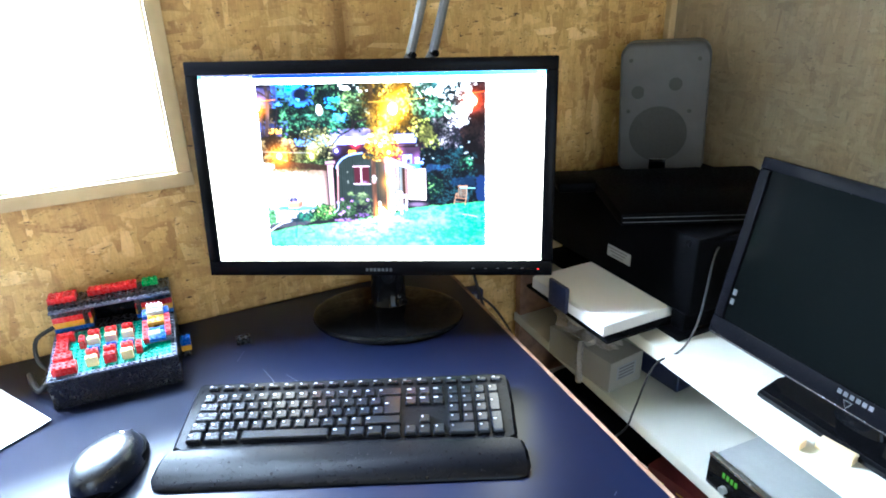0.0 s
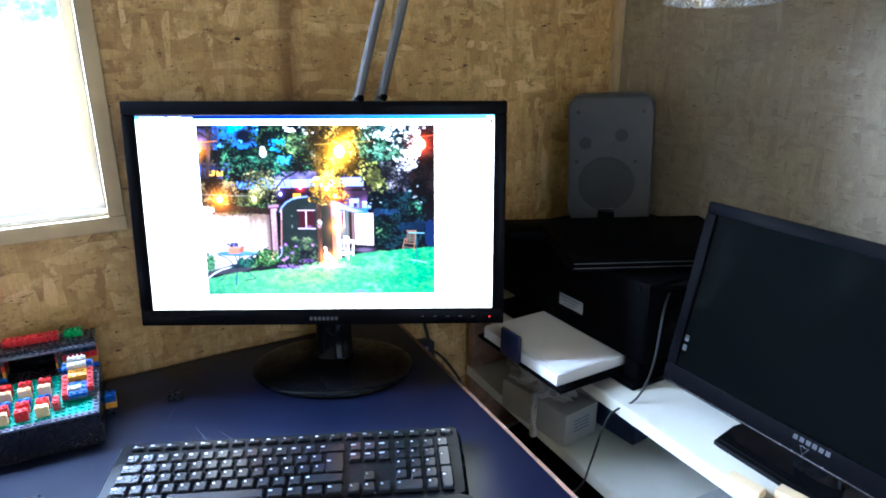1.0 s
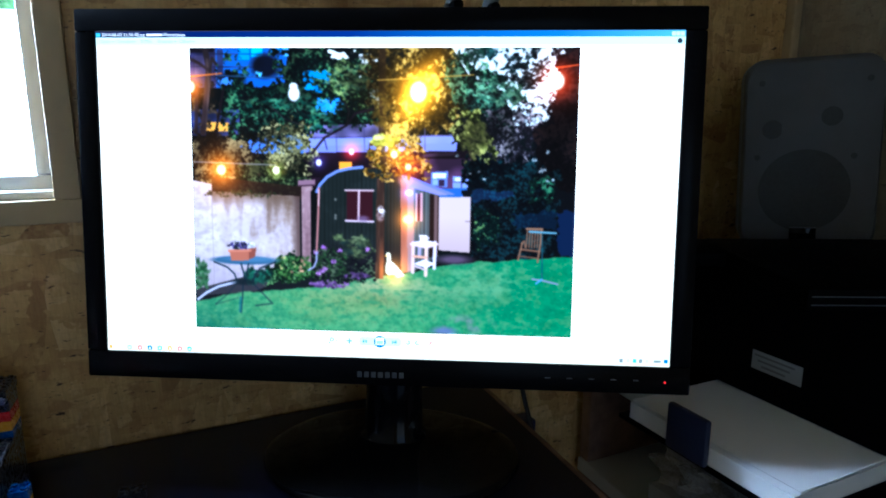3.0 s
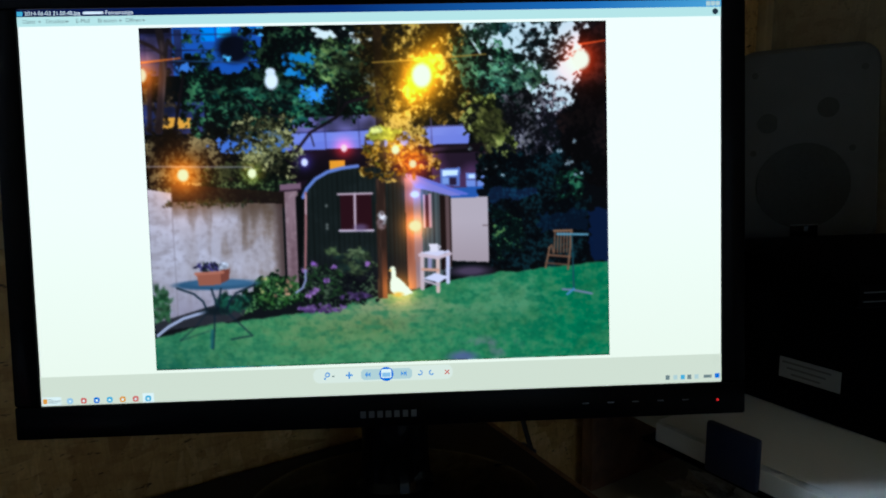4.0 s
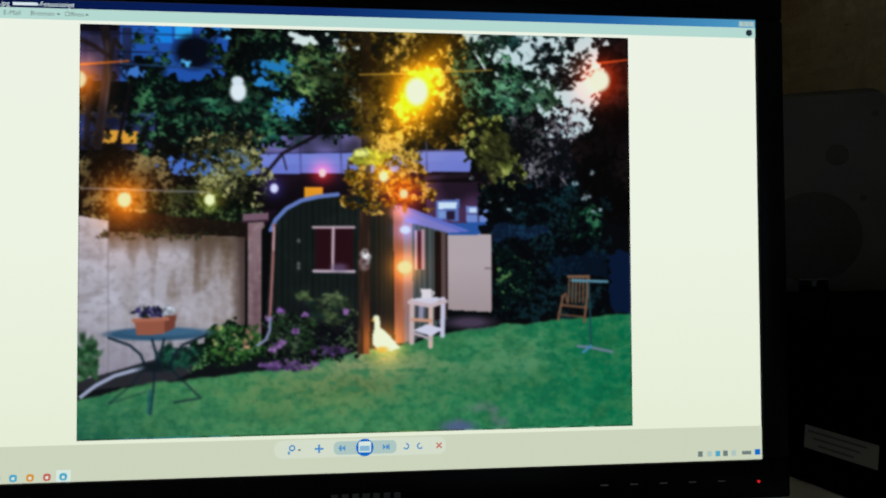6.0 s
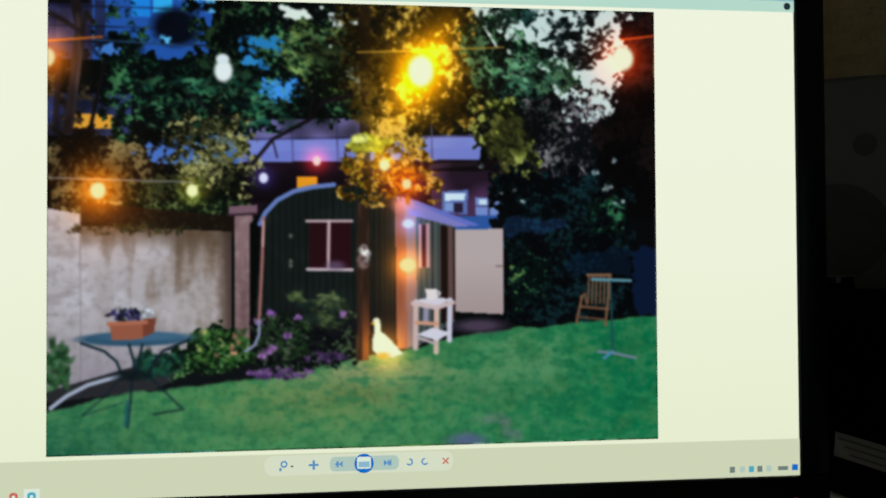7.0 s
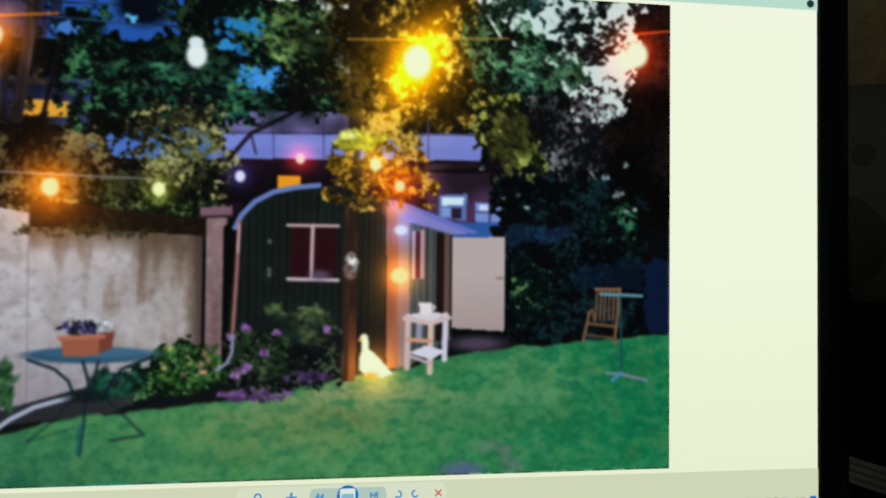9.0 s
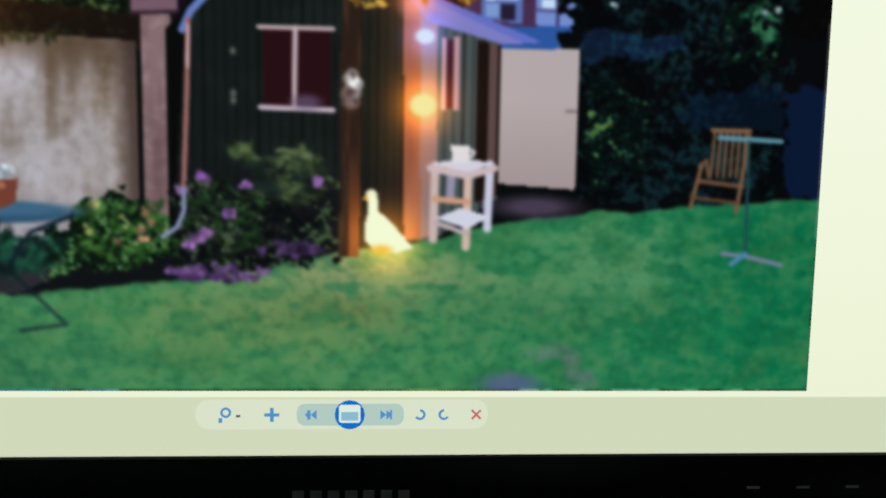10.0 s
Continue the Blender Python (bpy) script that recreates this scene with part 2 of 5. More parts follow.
def tube(points, r, seg=8, smooth=6):
    """A round tube along a smooth line through the points."""
    ps = [Vector(p) for p in points]
    line = []
    for i in range(len(ps) - 1):
        p0, p1, p2, p3 = ps[max(i - 1, 0)], ps[i], ps[i + 1], ps[min(i + 2, len(ps) - 1)]
        for k in range(smooth):
            t = k / smooth
            line.append(0.5 * (2 * p1 + (p2 - p0) * t + (2 * p0 - 5 * p1 + 4 * p2 - p3) * t * t + (3 * p1 - p0 - 3 * p2 + p3) * t ** 3))
    line.append(ps[-1])
    rings = []
    for i, p in enumerate(line):
        d = (line[min(i + 1, len(line) - 1)] - line[max(i - 1, 0)]).normalized()
        q = d.to_track_quat("Z", "Y")
        rings.append([p + q @ Vector((r * math.cos(a), r * math.sin(a), 0)) for a in (2 * math.pi * j / seg for j in range(seg))])
    return loft(rings)


def finish(bm, name, material, smooth=False):
    me = bpy.data.meshes.new(name)
    bm.to_mesh(me)
    bm.free()
    me.materials.append(material)
    if smooth:
        for p in me.polygons:
            p.use_smooth = True
        me.set_sharp_from_angle(angle=radians(35))
    return me


def part(name, bm, material, parent, label="", smooth=True, m=None):
    ob = new(name, finish(bm, name, material, smooth))
    ob.parent = parent
    if m is not None:
        ob.matrix_basis = m
    return tagged(ob, label)


def again(ob, parent, m):
    """Another part on the same mesh."""
    o = new(ob.name.split(".")[0], ob.data)
    o.parent, o.matrix_basis = parent, m
    return o


def thing(name, label, category, m, group="", kind=""):
    ob = new(name)
    ob.empty_display_size = 0.02
    ob.matrix_basis = m
    return tagged(ob, label, category, group, kind)


def structure(name, bm, material, label="", category=""):
    return tagged(new(name, finish(bm, name, material)), label, category, kind="structure")


def words(parent, text, size, m, material, name="lettering", align="LEFT"):
    """Flat lettering as a mesh."""
    cu = bpy.data.curves.new(name, "FONT")
    cu.body, cu.size, cu.align_x, cu.align_y = text, size, align, "CENTER"
    tmp = bpy.data.objects.new(name, cu)
    scene.collection.objects.link(tmp)
    me = bpy.data.meshes.new_from_object(tmp.evaluated_get(bpy.context.evaluated_depsgraph_get()))
    bpy.data.objects.remove(tmp)
    me.materials.clear()
    me.materials.append(material)
    ob = new(name, me)
    ob.parent, ob.matrix_basis = parent, m
    return ob


# ---- the shed's shell ----
BACK, SIDE, LEFT, FRONT, TOP, DESK, SHELF = 1.12, 1.235, -1.15, -1.9, 2.3, 0.74, 0.745
WX0, WX1, WZ0, WZ1 = -0.62, 0.165, 1.018, 1.78
wall = rbox(WX0 - LEFT, 0.1, TOP, ((WX0 + LEFT) / 2, BACK + 0.05, TOP / 2))
rbox(SIDE - WX1, 0.1, TOP, ((SIDE + WX1) / 2, BACK + 0.05, TOP / 2), bm=wall)
rbox(WX1 - WX0, 0.1, WZ0, ((WX0 + WX1) / 2, BACK + 0.05, WZ0 / 2), bm=wall)
rbox(WX1 - WX0, 0.1, TOP - WZ1, ((WX0 + WX1) / 2, BACK + 0.05, (TOP + WZ1) / 2), bm=wall)
structure("wall_north", wall, OSB, "strand board wall with an open window hole", "wall")
structure("wall_east", rbox(0.1, BACK - FRONT + 0.2, TOP, (SIDE + 0.05, (BACK + FRONT) / 2, TOP / 2)), OSB_SIDE, "strand board wall with its bluish light toned into the colour", "wall")
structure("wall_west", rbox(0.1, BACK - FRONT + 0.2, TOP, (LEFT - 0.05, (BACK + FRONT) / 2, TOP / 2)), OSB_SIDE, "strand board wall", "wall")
DX0, DX1, DZ = -0.75, 0.35, 2.0
south = rbox(DX0 - LEFT, 0.1, TOP, ((DX0 + LEFT) / 2, FRONT - 0.05, TOP / 2))
rbox(SIDE - DX1, 0.1, TOP, ((SIDE + DX1) / 2, FRONT - 0.05, TOP / 2), bm=south)
rbox(DX1 - DX0, 0.1, TOP - DZ, ((DX0 + DX1) / 2, FRONT - 0.05, (TOP + DZ) / 2), bm=south)
structure("wall_south", south, OSB, "strand board wall with the open doorway", "wall")
structure("floor", rbox(SIDE - LEFT + 0.4, BACK - FRONT + 0.4, 0.05, ((SIDE + LEFT) / 2, (BACK + FRONT) / 2, -0.025)), FLOORING, "dark worn floor boards", "floor")
structure("ceiling", rbox(SIDE - LEFT + 0.4, BACK - FRONT + 0.4, 0.05, ((SIDE + LEFT) / 2, (BACK + FRONT) / 2, TOP + 0.025)), CEILING, "plain board ceiling", "ceiling")
structure("trim", rbox(0.018, 0.018, TOP, (SIDE - 0.009, BACK - 0.009, TOP / 2), 0.003), TIMBER, "pale timber corner strip", "trim")

window = tagged(new("window_1"), "white framed window with bright garden outside", "window", kind="structure")
window.matrix_basis = pose((WX0 + WX1) / 2, BACK, (WZ0 + WZ1) / 2)
ww, wh = WX1 - WX0, WZ1 - WZ0
for name, sx, sz, x, z in (("casing", ww + 0.05, 0.024, 0, -wh / 2 - 0.012), ("casing", ww + 0.05, 0.024, 0, wh / 2 + 0.012),
                           ("casing", 0.024, wh, ww / 2 + 0.012, 0), ("casing", 0.024, wh, -ww / 2 - 0.012, 0)):
    part(name, rbox(sx, 0.012, sz, (x, -0.006, z), 0.002), TIMBER, window, "pale timber casing strip")
for name, sx, sz, x, z in (("window_frame", ww, 0.022, 0, -wh / 2 + 0.011), ("window_frame", ww, 0.022, 0, wh / 2 - 0.011),
                           ("window_frame", 0.018, wh - 0.044, ww / 2 - 0.009, 0), ("window_frame", 0.018, wh - 0.044, -ww / 2 + 0.009, 0)):
    part(name, rbox(sx, 0.045, sz, (x, 0.05, z), 0.003), WHITE_FRAME, window)
part("window_sill", rbox(ww, 0.034, 0.008, (0, 0.018, -wh / 2 + 0.004), 0.002), WHITE_FRAME, window, "white painted inner sill")
pane = part("pane", rbox(ww - 0.03, 0.004, wh - 0.04, (0, 0.06, 0)), GLASS, window, "clear window pane")
pane.visible_shadow = False

out = Nodes("sunlit_garden")
leaf = out.add("ShaderNodeTexNoise", Scale=11, Detail=8, Roughness=0.75)
clump = out.add("ShaderNodeTexNoise", Scale=2.6, Detail=3)
v = out.coords()
out.link(v, leaf.inputs["Vector"]), out.link(v, clump.inputs["Vector"])
sep = out.add("ShaderNodeSeparateXYZ")
out.link(v, sep.inputs[0])
rise = out.add("ShaderNodeMath")
rise.operation = "MULTIPLY_ADD"
out.link(clump.outputs[0], rise.inputs[0])
rise.inputs[1].default_value = 0.5
out.link(sep.outputs["Z"], rise.inputs[2])
green = out.ramp(leaf.outputs[0], [(0.40, (0.004, 0.010, 0.004)), (0.5, (0.012, 0.028, 0.010)), (0.56, (0.03, 0.042, 0.03)), (0.62, (0.78, 0.89, 1.0))])
hedge = out.ramp(rise.outputs[0], [(0.26, (0,) * 3), (0.30, (1,) * 3), (0.56, (1,) * 3), (0.68, (0,) * 3)])
em = out.add("ShaderNodeEmission", Strength=DAYLIGHT)
out.link(out.mix((0.78, 0.89, 1.0, 1), green, hedge), em.inputs["Color"])
out.link(em.outputs[0], out.tree.nodes["Material Output"].inputs["Surface"])
backdrop = bmesh.new()
bmesh.ops.create_grid(backdrop, x_segments=1, y_segments=1, size=1, matrix=pose(0, 0, 0.9, 90) @ Matrix.Diagonal((2.8, 2.6, 1, 1)))
bd = structure("backdrop", backdrop, out.mat, "overexposed sunny garden with pale wall and leaves", "garden")
bd.matrix_basis = pose(-0.5, 2.6, 1.35)

# ---- desk ----
desk = thing("desk", "dark blue black desk with a worn wooden edge against the wall", "desk", pose(0, 0, 0))
ex = lambda y: 0.599 + (y - 0.403) * 0.066
part("desktop", prism([(-1.0, 0.22), (ex(0.22), 0.22), (ex(1.112), 1.112), (-1.0, 1.112)], DESK - 0.028, DESK, 0.0015), DESKTOP, desk)
part("edge_band", prism([(ex(0.22), 0.22), (ex(0.22) + 0.006, 0.22), (ex(1.112) + 0.006, 1.112), (ex(1.112), 1.112)], DESK - 0.027, DESK - 0.001), DESK_EDGE, desk, "worn brown wooden edge band")
for x, y in ((-0.95, 0.28), (ex(0.28) - 0.06, 0.28), (-0.95, 1.06), (ex(1.06) - 0.06, 1.06)):
    part("leg", rbox(0.05, 0.05, DESK - 0.028, (x, y, (DESK - 0.028) / 2), 0.004), MATT_BLACK, desk)
for x, y, l, a in ((0.23, 0.87, 0.05, 100), (0.262, 0.845, 0.04, 112), (0.30, 0.80, 0.02, 20), (0.2, 0.95, 0.03, 60), (0.33, 0.79, 0.025, 95), (0.545, 0.43, 0.008, 30)):
    part("scratch", rbox(l, 0.0009, 0.0004, (0, 0, 0)), SCRATCH, desk, m=pose(x, y, DESK + 0.0001, 0, 0, a))

# ---- main monitor ----
SW, SH = 0.531, 0.2987
MON = Matrix.Translation((0.4426, 0.9168, 1.0283)) @ pose(0, 0, 0, 0, 0, -29.1) @ pose(0, 0, 0, -6.25)
monitor = thing("monitor", "glossy black widescreen monitor showing a garden photo on the desk", "monitor", pose(0.467, 0.962, DESK, 0, 0, -30.2))
inv = monitor.matrix_basis.inverted()
HEAD = inv @ MON


def upright(bm):
    """From a sheet drawn in x, y to one that stands in x, z, its face to the front."""
    bmesh.ops.transform(bm, matrix=pose(0, 0, 0, 90), verts=bm.verts)
    return bm


BL, BR, BT, BB = 0.020, 0.019, 0.0205, 0.026
bez = bmesh.new()
for w, h, x, y in ((SW + BL + BR, BT, (BR - BL) / 2, SH / 2 + BT / 2), (SW + BL + BR, BB, (BR - BL) / 2, -SH / 2 - BB / 2),
                   (BL, SH, -SW / 2 - BL / 2, 0), (BR, SH, SW / 2 + BR / 2, 0)):
    rbox(w, 0.016, h, (x, 0.0075, y), 0.002, bm=bez)
part("bezel", bez, BEZEL, monitor, "glossy black bezel", m=HEAD)
back = loft([[(x * s, d, y * s2 - o) for x, y in outline(SW + 0.036, SH + 0.044, 0.012)] for d, s, s2, o in ((0.006, 1, 1, 0.002), (0.022, 1, 1, 0.002), (0.034, 0.86, 0.8, 0.002), (0.052, 0.55, 0.45, 0.002))])
part("back_shell", back, MATT_BLACK, monitor, m=HEAD)
part("panel", rbox(SW, 0.003, SH, (0, 0.004, 0)), TV_GLASS, monitor, m=HEAD)
neck = loft([[(0.034 * s * math.cos(a), 0.022 * s * math.sin(a) + 0.012 + oy, z) for a in (2 * math.pi * i / 24 for i in range(24))]
             for z, s, oy in ((0.008, 1.55, 0), (0.016, 1.15, 0), (0.03, 0.95, 0), (0.06, 0.9, 0.005), (0.12, 0.95, 0.012), (0.2, 0.95, 0.03))])
part("neck", neck, GLOSS_BLACK, monitor, "glossy black neck")
foot = loft([[(0.138 * s * math.cos(a), 0.106 * s * math.sin(a), z) for a in (2 * math.pi * i / 56 for i in range(56))]
             for z, s in ((0, 0.985), (0.004, 1.0), (0.007, 0.99), (0.0095, 0.955), (0.0115, 0.88), (0.0145, 0.7), (0.0185, 0.45), (0.021, 0.3))])
part("foot", foot, GLOSS_BLACK, monitor, "glossy black oval foot")
part("sticker", rbox(0.011, 0.008, 0.0006, (0, 0, 0)), LABEL, monitor, "small silver sticker", m=inv @ pose(0.488, 0.862, DESK + 0.0086, 8, 0, -30))
for i in range(7):
    if i != 3:
        part("logo_bar", rbox(0.0042, 0.0005, 0.0052, (0.0 + (i - 3) * 0.0066, -0.0008, -SH / 2 - 0.0155)), SILVER_TEXT, monitor, "silver bar of the maker's mark", smooth=False, m=HEAD)
    else:
        part("logo_bar", rbox(0.0046, 0.0005, 0.0052, (0, -0.0008, -SH / 2 - 0.0155)), SILVER_TEXT, monitor, "silver bar of the maker's mark", smooth=False, m=HEAD)
part("power_light", disc(0.0009, 0.001, (SW / 2 - 0.004, -0.0008, -SH / 2 - 0.014), 10, m=pose(0, 0, 0, 90)), LED_RED, monitor, "tiny red power light", m=HEAD)
for i in range(5):
    part("button_mark", rbox(0.005, 0.0004, 0.0008, (SW / 2 - 0.11 + i * 0.02, -0.0008, -SH / 2 - 0.013)), INK, monitor, smooth=False, m=HEAD)

# ---- the picture on the screen: a garden at dusk with coloured bulbs, painted point by point ----
NX, NY = 660, 496
gu, gv = np.meshgrid((np.arange(NX) + 0.5) / NX, (np.arange(NY) + 0.5) / NY)
GX = 291 + 819 * (gu + 0.03 * gu * (1 - gu))
GY = (165 + 11 * gu) + gv * (610 - 20 * gu)
STEP = 819 / NX
pic = np.zeros((NY, NX, 3))
rng = np.random.default_rng(7)


def cloud(cell, octaves=3, seed=0, sx=1.0, sy=1.0):
    """Smooth value noise between 0 and 1."""
    r, total, weight, amp = np.random.default_rng(seed), np.zeros_like(GX), 0.0, 1.0
    for _ in range(octaves):
        lat = r.random((160, 160))
        x, y = (GX - 280) / (cell * sx), (GY - 160) / (cell * sy)
        if sx == sy:
            x, y = 0.8 * x - 0.6 * y, 0.6 * x + 0.8 * y
        xi, yi = np.floor(x).astype(int), np.floor(y).astype(int)
        fx, fy = x - xi, y - yi
        fx, fy = fx * fx * (3 - 2 * fx), fy * fy * (3 - 2 * fy)
        xi, yi, xj, yj = xi % 160, yi % 160, (xi + 1) % 160, (yi + 1) % 160
        total += amp * ((lat[yi, xi] * (1 - fx) + lat[yi, xj] * fx) * (1 - fy) + (lat[yj, xi] * (1 - fx) + lat[yj, xj] * fx) * fy)
        weight += amp
        amp, cell = amp * 0.55, cell * 0.5
    return total / weight


def lay(mask, colour, alpha=1.0):
    a = (mask * alpha)[..., None]
    pic[:] = pic * (1 - a) + np.asarray(colour, float) / 255 * a


def inside(points):
    m = np.zeros_like(GX, bool)
    n = len(points)
    for i in range(n):
        (x0, y0), (x1, y1) = points[i], points[(i + 1) % n]
        if y0 != y1:
            m ^= ((y0 > GY) != (y1 > GY)) & (GX < (x1 - x0) * (GY - y0) / (y1 - y0) + x0)
    return m.astype(float)


def shape(points, colour, alpha=1.0):
    lay(inside(points), colour, alpha)


def oval(cx, cy, rx, ry, colour, alpha=1.0, soft=0.15):
    d = np.hypot((GX - cx) / rx, (GY - cy) / ry)
    lay(np.clip((1 + soft - d) / (2 * soft), 0, 1), colour, alpha)


def stroke(points, width, colour, alpha=1.0):
    best = np.full_like(GX, 1e9)
    for (x0, y0), (x1, y1) in zip(points, points[1:]):
        dx, dy = x1 - x0, y1 - y0
        t = np.clip(((GX - x0) * dx + (GY - y0) * dy) / (dx * dx + dy * dy + 1e-9), 0, 1)
        best = np.minimum(best, np.hypot(GX - x0 - t * dx, GY - y0 - t * dy))
    lay(np.clip(width / 2 + 0.6 - best, 0, 1), colour, alpha)


def leaves(count, cx, cy, rx, ry, size, tones, alpha=0.9, flat=1.0, tilt=None):
    """Small leaf dabs strewn over an uneven oval, darker below and lighter on top."""
    for _ in range(count):
        a, r = rng.random() * 6.283, math.sqrt(rng.random())
        r *= 0.8 + 0.3 * math.sin(3 * a + cx) * math.cos(2 * a + cy)
        x, y = cx + rx * r * math.cos(a), cy + ry * r * math.sin(a)
        s = size * (0.5 + rng.random())
        i0, i1 = int((x - s * 2 - 291) / STEP) - 7, int((x + s * 2 - 291) / STEP) + 4
        v = (y - 170) / 600 * NY
        j0, j1 = int(v - s * 2 / STEP) - 6, int(v + s * 2 / STEP) + 8
        i0, i1, j0, j1 = max(i0, 0), min(i1, NX), max(j0, 0), min(j1, NY)
        if i0 >= i1 or j0 >= j1:
            continue
        th = (rng.random() * 3.14) if tilt is None else tilt + rng.normal() * 0.5
        X, Y = GX[j0:j1, i0:i1] - x, GY[j0:j1, i0:i1] - y
        p, q = (X * math.cos(th) + Y * math.sin(th)) / s, (Y * math.cos(th) - X * math.sin(th)) / (s * 0.45 * flat)
        m = np.clip(1.4 - np.hypot(p, q), 0, 1)[..., None] * alpha
        c = np.asarray(tones[rng.integers(len(tones))], float) / 255 * (0.55 + 0.7 * rng.random())
        pic[j0:j1, i0:i1] = pic[j0:j1, i0:i1] * (1 - m) + c * m


def shine(cx, cy, r, colour, power=1.0):
    """The halo of a lit bulb in the photo."""
    d = np.hypot(GX - cx, GY - cy) / r
    pic[:] += (np.exp(-d * d * 0.7) * power)[..., None] * np.asarray(colour, float) / 255


# building and sky behind the trees
lay(np.ones_like(GX), (5, 9, 11))


def roughly(points, amp=24, cell=20, seed=0):
    """The inside of an outline whose edge is frayed like foliage."""
    global GX, GY
    x, y = GX, GY
    dx, dy = cloud(cell, 3, seed + 100), cloud(cell, 3, seed + 101)
    GX, GY = x + (dx - 0.5) * 2.6 * amp, y + (dy - 0.5) * 2.6 * amp
    m = inside(points)
    GX, GY = x, y
    return m


def foliage(points, tones, amp=24, cell=9, seed=0, gap=0.0, gain=2.6, clump=2.2, lift=0.0, alpha=1.0, sx=1.0, sy=1.0):
    """A frayed mass of leaves: lit leaf tops over dark hollows, thinned to show what lies behind."""
    global GX, GY
    whole = GX, GY
    xs, ys = [p[0] for p in points], [p[1] for p in points]
    pad = 1.5 * amp
    near = np.argwhere((GX > min(xs) - pad) & (GX < max(xs) + pad) & (GY > min(ys) - pad) & (GY < max(ys) + pad))
    (j0, i0), (j1, i1) = near.min(0), near.max(0) + 1
    GX, GY = GX[j0:j1, i0:i1], GY[j0:j1, i0:i1]
    m = roughly(points, amp, max(cell * 2, 12), seed)
    f, c, g = cloud(cell * 0.7, 3, seed + 1, sx, sy), cloud(cell * 4.2, 2, seed + 2), cloud(cell * 1.3, 3, seed + 3)
    b = np.clip(0.25 + lift + (f - 0.5) * gain * 1.15 + (c - 0.5) * clump * 1.25, 0, 1)
    b = np.clip(b + (cloud(cell * 0.36, 2, seed + 4) - 0.5) * 0.9, 0, 1)
    lo, mid, hi = (np.asarray(t, float) / 255 for t in tones)
    k = b[..., None]
    col = np.where(k < 0.5, lo + (mid - lo) * k * 2, mid + (hi - mid) * (k - 0.5) * 2)
    if gap:
        m = m * np.clip((g - gap) * 7, 0, 1)
    a = (m * alpha)[..., None]
    pic[j0:j1, i0:i1] = pic[j0:j1, i0:i1] * (1 - a) + col * a
    GX, GY = whole


shape([(291, 160), (400, 160), (400, 250), (291, 250)], (62, 58, 112)), shape([(291, 160), (350, 160), (345, 176), (291, 176)], (24, 18, 36))
shape([(350, 160), (510, 160), (500, 250), (350, 250)], (40, 82, 170))
for x, w, y0, y1, c in ((302, 30, 182, 222, (88, 80, 136)), (352, 14, 170, 232, (54, 66, 130)), (400, 24, 165, 192, (44, 130, 226)), (428, 26, 165, 186, (64, 168, 240)), (440, 16, 212, 228, (96, 190, 246)), (470, 26, 168, 178, (50, 120, 214)), (362, 18, 228, 246, (66, 112, 196)), (498, 12, 168, 186, (96, 170, 232))):
    shape([(x, y0), (x + w, y0), (x + w, y1), (x, y1)], c)
for y in (178, 205, 226):
    stroke([(291, y), (500, y + 4)], 2, (30, 34, 76), 0.7)
shape([(291, 296), (400, 296), (400, 352), (291, 352)], (40, 48, 96)), lay(inside([(326, 322), (376, 324), (378, 342), (326, 342)]), (222, 156, 52))
shape([(400, 352), (560, 350), (560, 392), (400, 388)], (70, 108, 196))
shape([(556, 330), (720, 326), (720, 356), (556, 358)], (100, 92, 146)), shape([(540, 357), (720, 353), (870, 348), (866, 383), (720, 386), (540, 388)], (114, 122, 206))
lay(inside([(540, 357), (870, 348), (866, 366), (540, 374)]) * cloud(40, 2, 61), (150, 160, 232), 0.5)
for x in (612, 672, 742, 800):
    stroke([(x, 334), (x + 1, 384)], 2, (70, 66, 122), 0.8)
stroke([(556, 356), (866, 350)], 2.5, (58, 54, 104), 0.9)
shape([(540, 387), (900, 382), (900, 475), (540, 475)], (26, 13, 26)), shape([(800, 398), (900, 398), (900, 470), (800, 470)], (72, 44, 78))
stroke([(800, 392), (860, 388)], 7, (60, 40, 62))
shape([(618, 406), (646, 406), (646, 422), (618, 422)], (232, 150, 30))
shape([(814, 426), (850, 424), (848, 458), (814, 454)], (92, 110, 178)), shape([(818, 429), (846, 428), (845, 438), (818, 439)], (214, 228, 246)), shape([(830, 442), (842, 442), (842, 455), (830, 455)], (40, 28, 52)), shape([(818, 442), (829, 442), (829, 453), (818, 452)], (128, 150, 208))
shape([(860, 434), (900, 436), (900, 460), (860, 458)], (120, 138, 206)), stroke([(878, 434), (878, 459)], 2.5, (60, 52, 92)), stroke([(860, 446), (900, 447)], 2, (76, 70, 120)), shape([(864, 437), (876, 437), (876, 444), (864, 444)], (206, 220, 244))
shape([(832, 460), (990, 456), (990, 484), (832, 486)], (48, 84, 158))
# evening sky between the trees
shape([(846, 160), (1100, 160), (1080, 250), (1046, 340), (985, 330), (960, 262), (890, 230)], (206, 218, 220))
shape([(598, 174), (632, 184), (640, 200), (612, 192)], (206, 218, 224)), shape([(660, 184), (700, 180), (700, 206), (666, 204)], (196, 206, 210)), shape([(682, 245), (706, 245), (704, 280), (684, 276)], (150, 160, 168))
shape([(572, 272), (626, 272), (622, 306), (574, 306)], (66, 140, 236)), shape([(540, 216), (600, 216), (600, 262), (540, 262)], (40, 104, 170))

